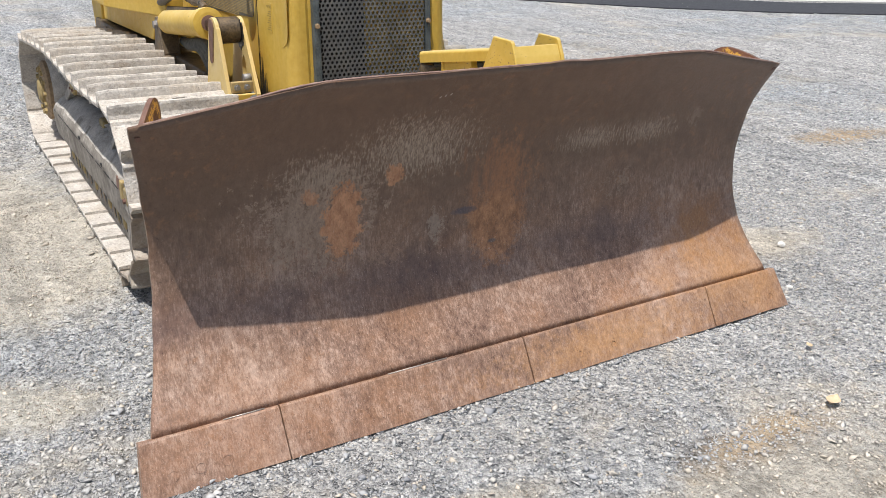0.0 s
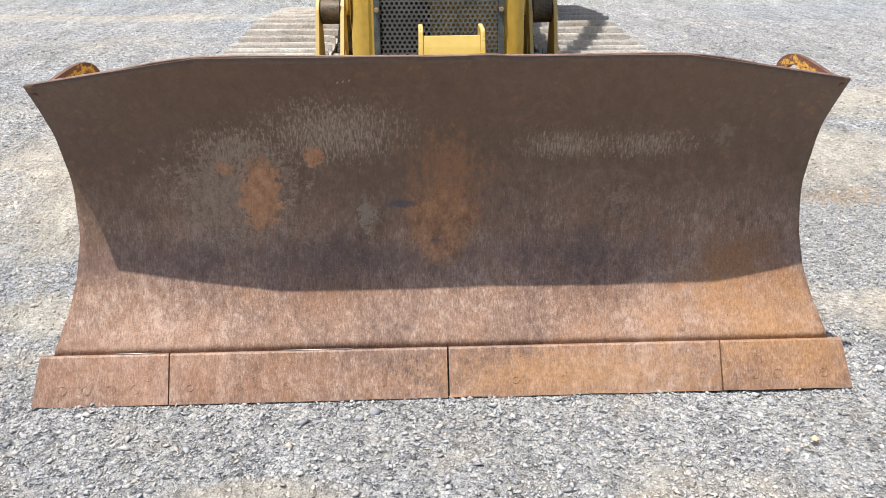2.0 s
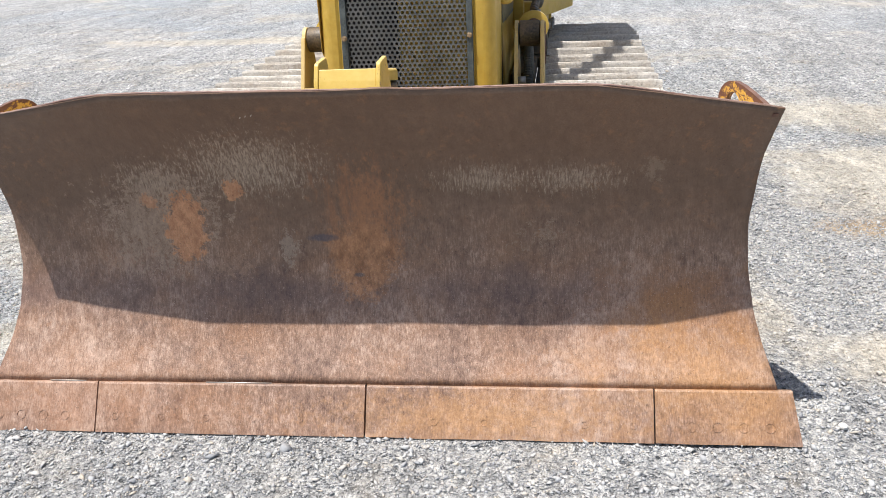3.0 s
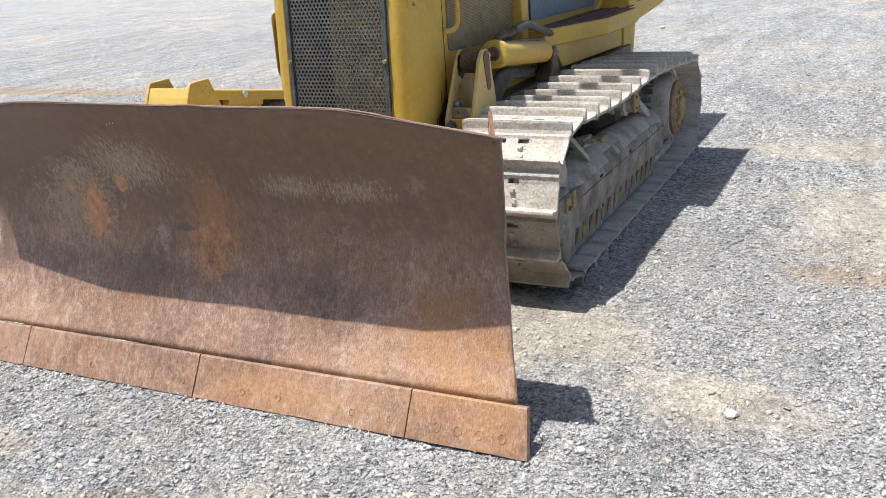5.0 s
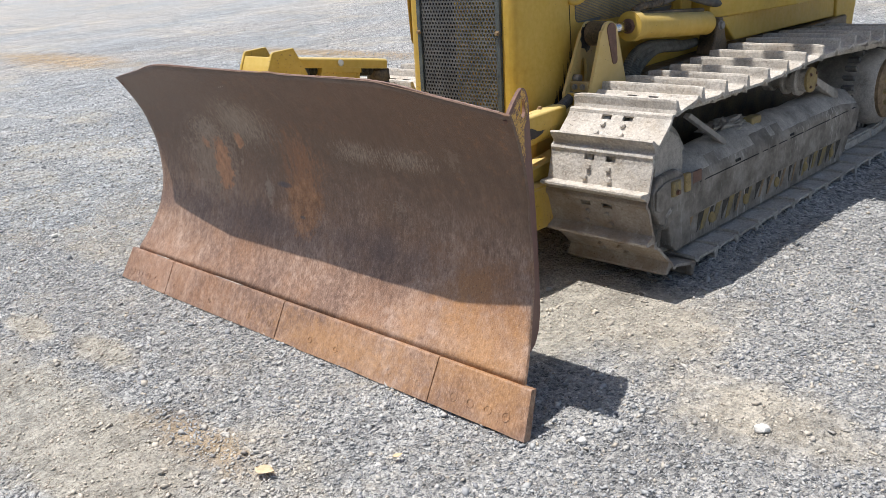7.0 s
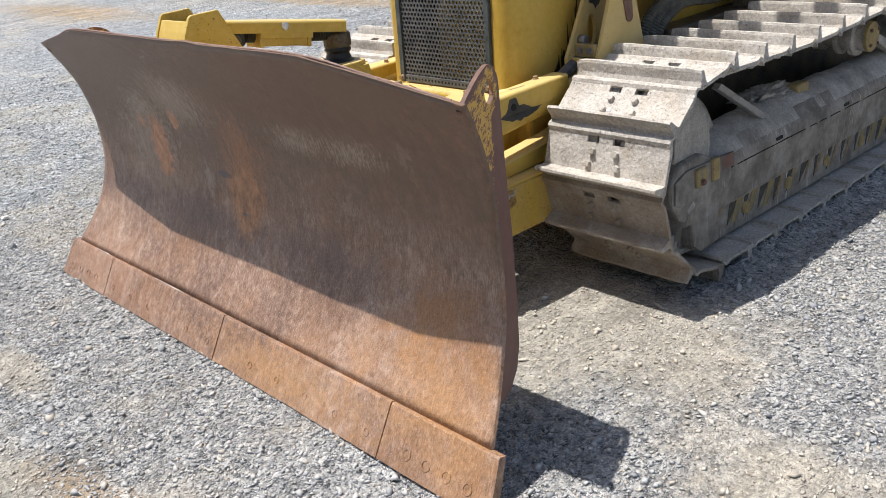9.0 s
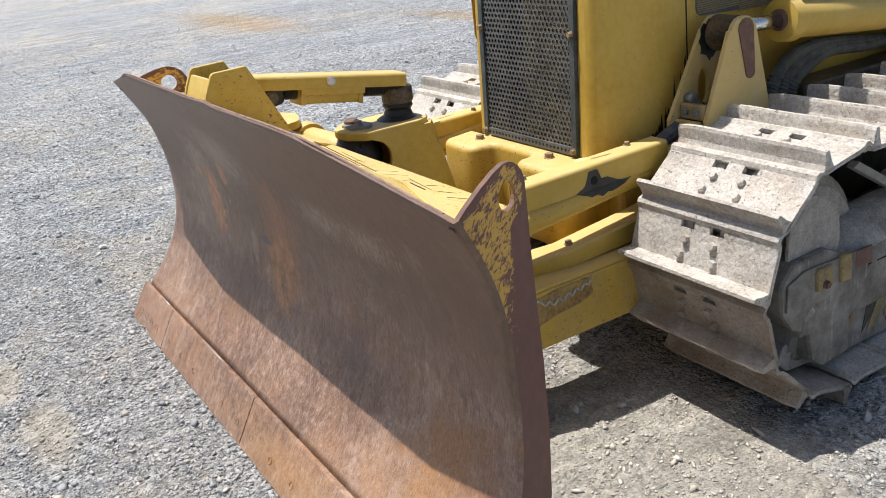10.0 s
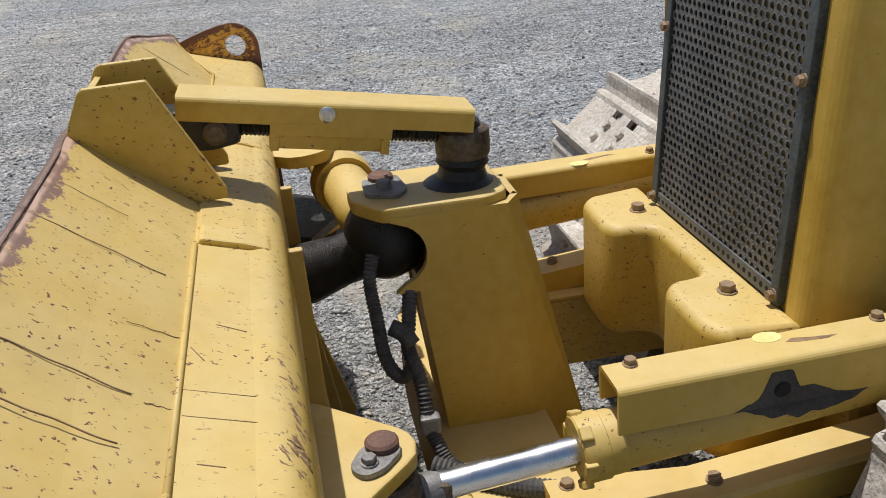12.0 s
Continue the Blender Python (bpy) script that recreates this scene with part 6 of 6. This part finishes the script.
    for j in range(49):
        y = 1.44 + 2.08 * j / 48
        pull = min(1.0, 0.60 + 0.40 * math.sin(min(1.0, (y - 1.44) / 0.42) * math.pi / 2)) - 0.10 * max(0.0, (y - 3.17) / 0.35)
        row = []
        for x, z in sect:
            lump = 0.016 * noise.noise(Vector((x * 6, y * 3.5, s))) + 0.007 * noise.noise(Vector((x * 22, y * 19, s))) if z > 0.395 else 0.0
            run = 0.004 * noise.noise(Vector((y * 40, 0.5, s))) if 0.39 < z < 0.48 else 0.0
            row.append(fr.verts.new((s * (x + run), y, 0.10 + (z - 0.10) * (pull if z > 0.3 else 1.0) + lump)))
        rows.append(row)
    for a, b in zip(rows, rows[1:]):
        for k in range(len(sect)):
            fr.faces.new((a[k], a[(k + 1) % len(sect)], b[(k + 1) % len(sect)], b[k])).smooth = k in (1, 2, 3, 4, 5, 6, 7)
    fr.faces.new(rows[0])
    fr.faces.new(rows[-1])
    tframe = part("track_frame", fr, DUST, dozer, "dust-caked track frame with streaks of dried mud")
    # upright faces of the frame take the darker caking
    tframe.data.materials.append(DARK_CAKE)
    for f in tframe.data.polygons:
        f.material_index = 1 if abs(f.normal.x) > 0.8 else 0
    part("frame_seam", box(s * 1.018, s * 1.0325, 1.72, 3.46, 0.384, 0.389), VOID, tframe)
    part("idler_guard", prism([(1.40, 0.27), (1.355, 0.33), (1.345, 0.42), (1.40, 0.485), (1.54, 0.49), (1.66, 0.43), (1.66, 0.11), (1.54, 0.10), (1.49, 0.14), (1.47, 0.24)], "x", s * 0.90, s * 1.024, 0.012), DARK_CAKE, tframe, "dark caked end of the track frame")
    part("nose_plate", prism([(1.36, 0.345), (1.365, 0.43), (1.44, 0.455), (1.74, 0.445), (1.74, 0.345), (1.39, 0.33)], "x", s * 1.024, s * 1.032, 0.003), DARK_CAKE, tframe)
    part("idler_hook", prism(rounded([(1.44, 0.10), (1.40, 0.14), (1.42, 0.19), (1.47, 0.205), (1.50, 0.18), (1.46, 0.165), (1.455, 0.14), (1.49, 0.12), (1.58, 0.12), (1.58, 0.09)], 0.012), "x", s * 0.90, s * 0.97, 0.004), DUST, tframe, "hooked end of the lower guard")
    part("yellow_block", box(s * 1.02, s * 1.046, 1.478, 1.545, 0.375, 0.447, 0.008), TOOTH, tframe, "yellow adjuster block")
    part("yellow_block", box(s * 1.02, s * 1.044, 1.585, 1.63, 0.37, 0.457, 0.008), DULL, tframe)
    part("block_recess", box(s * 1.026, s * 1.0335, 1.66, 1.735, 0.392, 0.446, 0.002), BROWN, tframe, "rusty recess in the frame's cap")
    part("block_bolt", hex_bolt(0.011, 0.009), BROWN, tframe, "", pose(s * 1.046, 1.508, 0.395, 0, s * 90))
    lower = [(1.62, 0.225), (3.46, 0.225), (3.42, 0.075), (1.66, 0.075)]
    part("roller_guard", prism(lower, "x", s * 0.945, s * 0.978, 0.004), DARK_CAKE, tframe, "lower guard over the track rollers")
    rng = random.Random(11)
    teeth = [mesh_of(prism([(0.0, 0.224), (w, 0.224), (w - 0.065, 0.122), (-0.055, 0.118)], "x", s * 0.976, s * (0.979 + 0.001 * i)), "guard_tooth", m) for i, (w, m) in enumerate(((0.045, TOOTH), (0.030, BOLT), (0.055, TOOTH)))]
    # flat dark triangles paint the shade of the openings between teeth
    gap = mesh_of(prism([(0.0, 0.2235), (0.07, 0.2235), (-0.02, 0.118)], "x", s * 0.9765, s * 0.9800), "guard_gap", GAP)
    y = 1.74
    while y < 3.36:
        part("guard_tooth", rng.choice(teeth), DULL, tframe, "slanted dusty yellow tooth on the guard", Matrix.Translation((0, y, rng.uniform(-0.012, 0.006))) @ Matrix.Diagonal((1.0, rng.uniform(0.6, 1.15), 1.0, 1.0)))
        y += rng.uniform(0.05, 0.07)
        part("guard_gap", gap, GAP, tframe, "", Matrix.Translation((0, y, rng.uniform(-0.012, 0.002))) @ Matrix.Diagonal((1.0, rng.uniform(0.4, 1.2), 1.0, 1.0)))
        y += rng.uniform(0.05, 0.075)
    for y in (1.92, 2.26, 2.60, 2.94, 3.28):
        part("roller_end", turned((s * 0.975, y, 0.15), (s * 0.987, y, 0.15), [(0, 0.028), (0.6, 0.027), (1, 0.018)], 16), DULL, tframe, "dusty yellow roller end")
    for y0 in (2.05, 2.62):
        part("frame_slot", box(s * 1.026, s * 1.034, y0, y0 + 0.05, 0.398, 0.410), VOID, tframe)
    part("guard_strip", prism([(1.70, 0.685), (1.725, 0.70), (2.05, 0.505), (2.03, 0.485)], "x", s * 0.955, s * 0.985, 0.003), IRON, tframe, "bent dusty guard strip")
    part("yoke_fin", prism([(1.40, 0.44), (1.41, 0.64), (1.46, 0.66)] + arc(1.48, 0.51, 0.15, 80, 0, 8) + [(1.62, 0.44)], "x", s * 0.985, s * 0.999, 0.003), DUST, tframe, "rounded dusty fin behind the idler")
    clod = bmesh.new()
    bmesh.ops.create_icosphere(clod, subdivisions=4, radius=1.0)
    for v in clod.verts:
        k = 1 + 0.45 * noise.noise(v.co * 2.3 + Vector((s, 0, 0))) + 0.30 * noise.noise(v.co * 6.5) + 0.12 * noise.noise(v.co * 15)
        v.co = Vector((s * 0.86 + 0.075 * v.co.x * k, 2.27 + 0.17 * v.co.y * k, 0.515 + 0.042 * v.co.z * k))
    part("dirt_clod", clod, DUST, tframe, "lump of caked dirt on the frame")
    part("clod_bracket", box(s * 0.90, s * 0.955, 2.36, 2.46, 0.44, 0.545, 0.01), TOOTH, tframe, "rusty brown bracket")

# ---- small loose things on the yard ----
def stone_at(x, y, r, mat, label, seed):
    bm = bmesh.new()
    bmesh.ops.create_icosphere(bm, subdivisions=2, radius=1.0)
    for v in bm.verts:
        k = 1 + 0.28 * noise.noise(v.co * 1.6 + Vector((seed, 0, 0)))
        v.co = Vector((v.co.x * r * k, v.co.y * r * 0.75 * k, v.co.z * r * 0.55 * k))
    ob = part("stone", bm, mat, None, label, pose(x, y, r * 0.32, 0, 0, seed * 40))
    return tagged(ob, "", "stone", "loose stones on the yard")


def leaf_at(x, y, turn, size):
    bm = bmesh.new()
    n = 8
    top = []
    for k in range(n + 1):
        t = k / n
        w = 0.33 * math.sin(math.pi * t ** 0.8)
        top.append([bm.verts.new((size * (t - 0.5), size * w * d, 0.006 + 0.10 * size * (abs(d) + (t - 0.5) ** 2))) for d in (-1, 0, 1)])
    for a, b in zip(top, top[1:]):
        for k in range(2):
            bm.faces.new((a[k], a[k + 1], b[k + 1], b[k])).smooth = True
    bmesh.ops.remove_doubles(bm, verts=bm.verts, dist=0.0002)
    bmesh.ops.solidify(bm, geom=bm.faces[:], thickness=0.0012)
    ob = part("fallen_leaf", bm, LEAF, None, "curled yellow fallen leaf lying on gravel", pose(x, y, 0.004, 0, 0, turn))
    return tagged(ob, "", "leaf", "fallen leaves")


leaf_at(0.852, -0.622, 20, 0.075)
leaf_at(1.13, -0.30, 70, 0.035)
for x, y, r, m, lab, sd in ((1.95, 0.518, 0.026, WHITESTONE, "pale rounded stone lying on the gravel", 1), (-2.50, 0.05, 0.022, WHITESTONE, "pale rounded stone lying on the gravel", 2),
                            (1.54, 0.13, 0.018, WHITESTONE, "small pale stone lying on the gravel", 3), (0.583, 0.922, 0.02, PEBBLE, "grey stone lying beside the push frame", 4),
                            (-1.2, 13.1, 0.05, WHITESTONE, "pale stone far out on the yard", 5), (0.66, 1.05, 0.016, PEBBLE, "grey stone lying beside the track", 6)):
    stone_at(x, y, r, m, lab, sd)


def scattered_gravel(*fields):
    """Loose angular chippings, in one mesh: fields of count, x and y range, log of the mean size and its spread."""
    rng = np.random.default_rng(7)
    base = np.array([(1, 0, 0), (-1, 0, 0), (0, 1, 0), (0, -1, 0), (0, 0, 1), (0, 0, -1)], float)
    tri = np.array([(0, 2, 4), (2, 1, 4), (1, 3, 4), (3, 0, 4), (2, 0, 5), (1, 2, 5), (3, 1, 5), (0, 3, 5)])
    nv, nf, count = len(base), len(tri), sum(f[0] for f in fields)
    x = np.concatenate([rng.uniform(f[1], f[2], f[0]) for f in fields])
    y = np.concatenate([rng.uniform(f[3], f[4], f[0]) for f in fields])
    x, y = x + rng.normal(0.0, 0.35, count), y + rng.normal(0.0, 0.35, count)
    size = np.clip(np.concatenate([rng.lognormal(f[5], f[6], f[0]) for f in fields]), 0.002, 0.019)
    sand = np.zeros(count)
    for cx, cy, rx, ry in SANDY:
        sand += np.clip(1.0 - np.hypot((x - cx) / rx, (y - cy) / ry), 0.0, 1.0)
    keep = rng.uniform(0.0, 1.0, count) > np.clip(sand * 1.6, 0.0, 0.68)
    x, y, size = x[keep], y[keep], size[keep]
    count = len(x)
    z = np.array([ground_height(a, b) for a, b in zip(x, y)])
    p = base[None] * rng.uniform(0.6, 1.4, (count, nv, 1)) + rng.uniform(-0.3, 0.3, (count, nv, 3))
    p = p * rng.uniform((0.8, 0.55, 0.3), (1.5, 1.1, 0.65), (count, 3))[:, None] * size[:, None, None]
    ang = np.stack([rng.normal(0.0, 0.45, count), rng.normal(0.0, 0.45, count), rng.uniform(0, 2 * np.pi, count)])
    for k, (i, j) in zip(range(3), ((1, 2), (0, 2), (0, 1))):
        ca, sa = np.cos(ang[k])[:, None], np.sin(ang[k])[:, None]
        u, v = p[..., i].copy(), p[..., j].copy()
        p[..., i], p[..., j] = u * ca - v * sa, u * sa + v * ca
    p += np.stack([x, y, z + size * 0.3], -1)[:, None]
    idx = (tri[None] + (np.arange(count) * nv)[:, None, None]).reshape(-1)
    me = bpy.data.meshes.new("gravel")
    me.vertices.add(count * nv)
    me.vertices.foreach_set("co", p.reshape(-1))
    me.loops.add(len(idx))
    me.loops.foreach_set("vertex_index", idx)
    me.polygons.add(count * nf)
    me.polygons.foreach_set("loop_start", np.arange(0, count * nf * 3, 3))
    me.update(calc_edges=True)
    me.materials.append(PEBBLE)
    return tagged(part("gravel", me, PEBBLE, None, "loose grey crushed stone chippings"), "", "gravel", "", "stuff")


scattered_gravel((205000, -2.8, 3.0, -1.4, 2.6, -5.58, 0.42), (75000, -7.0, 6.5, -2.2, 7.5, -5.0, 0.40), (85000, -15.0, 12.0, -3.0, 15.0, -4.75, 0.35))
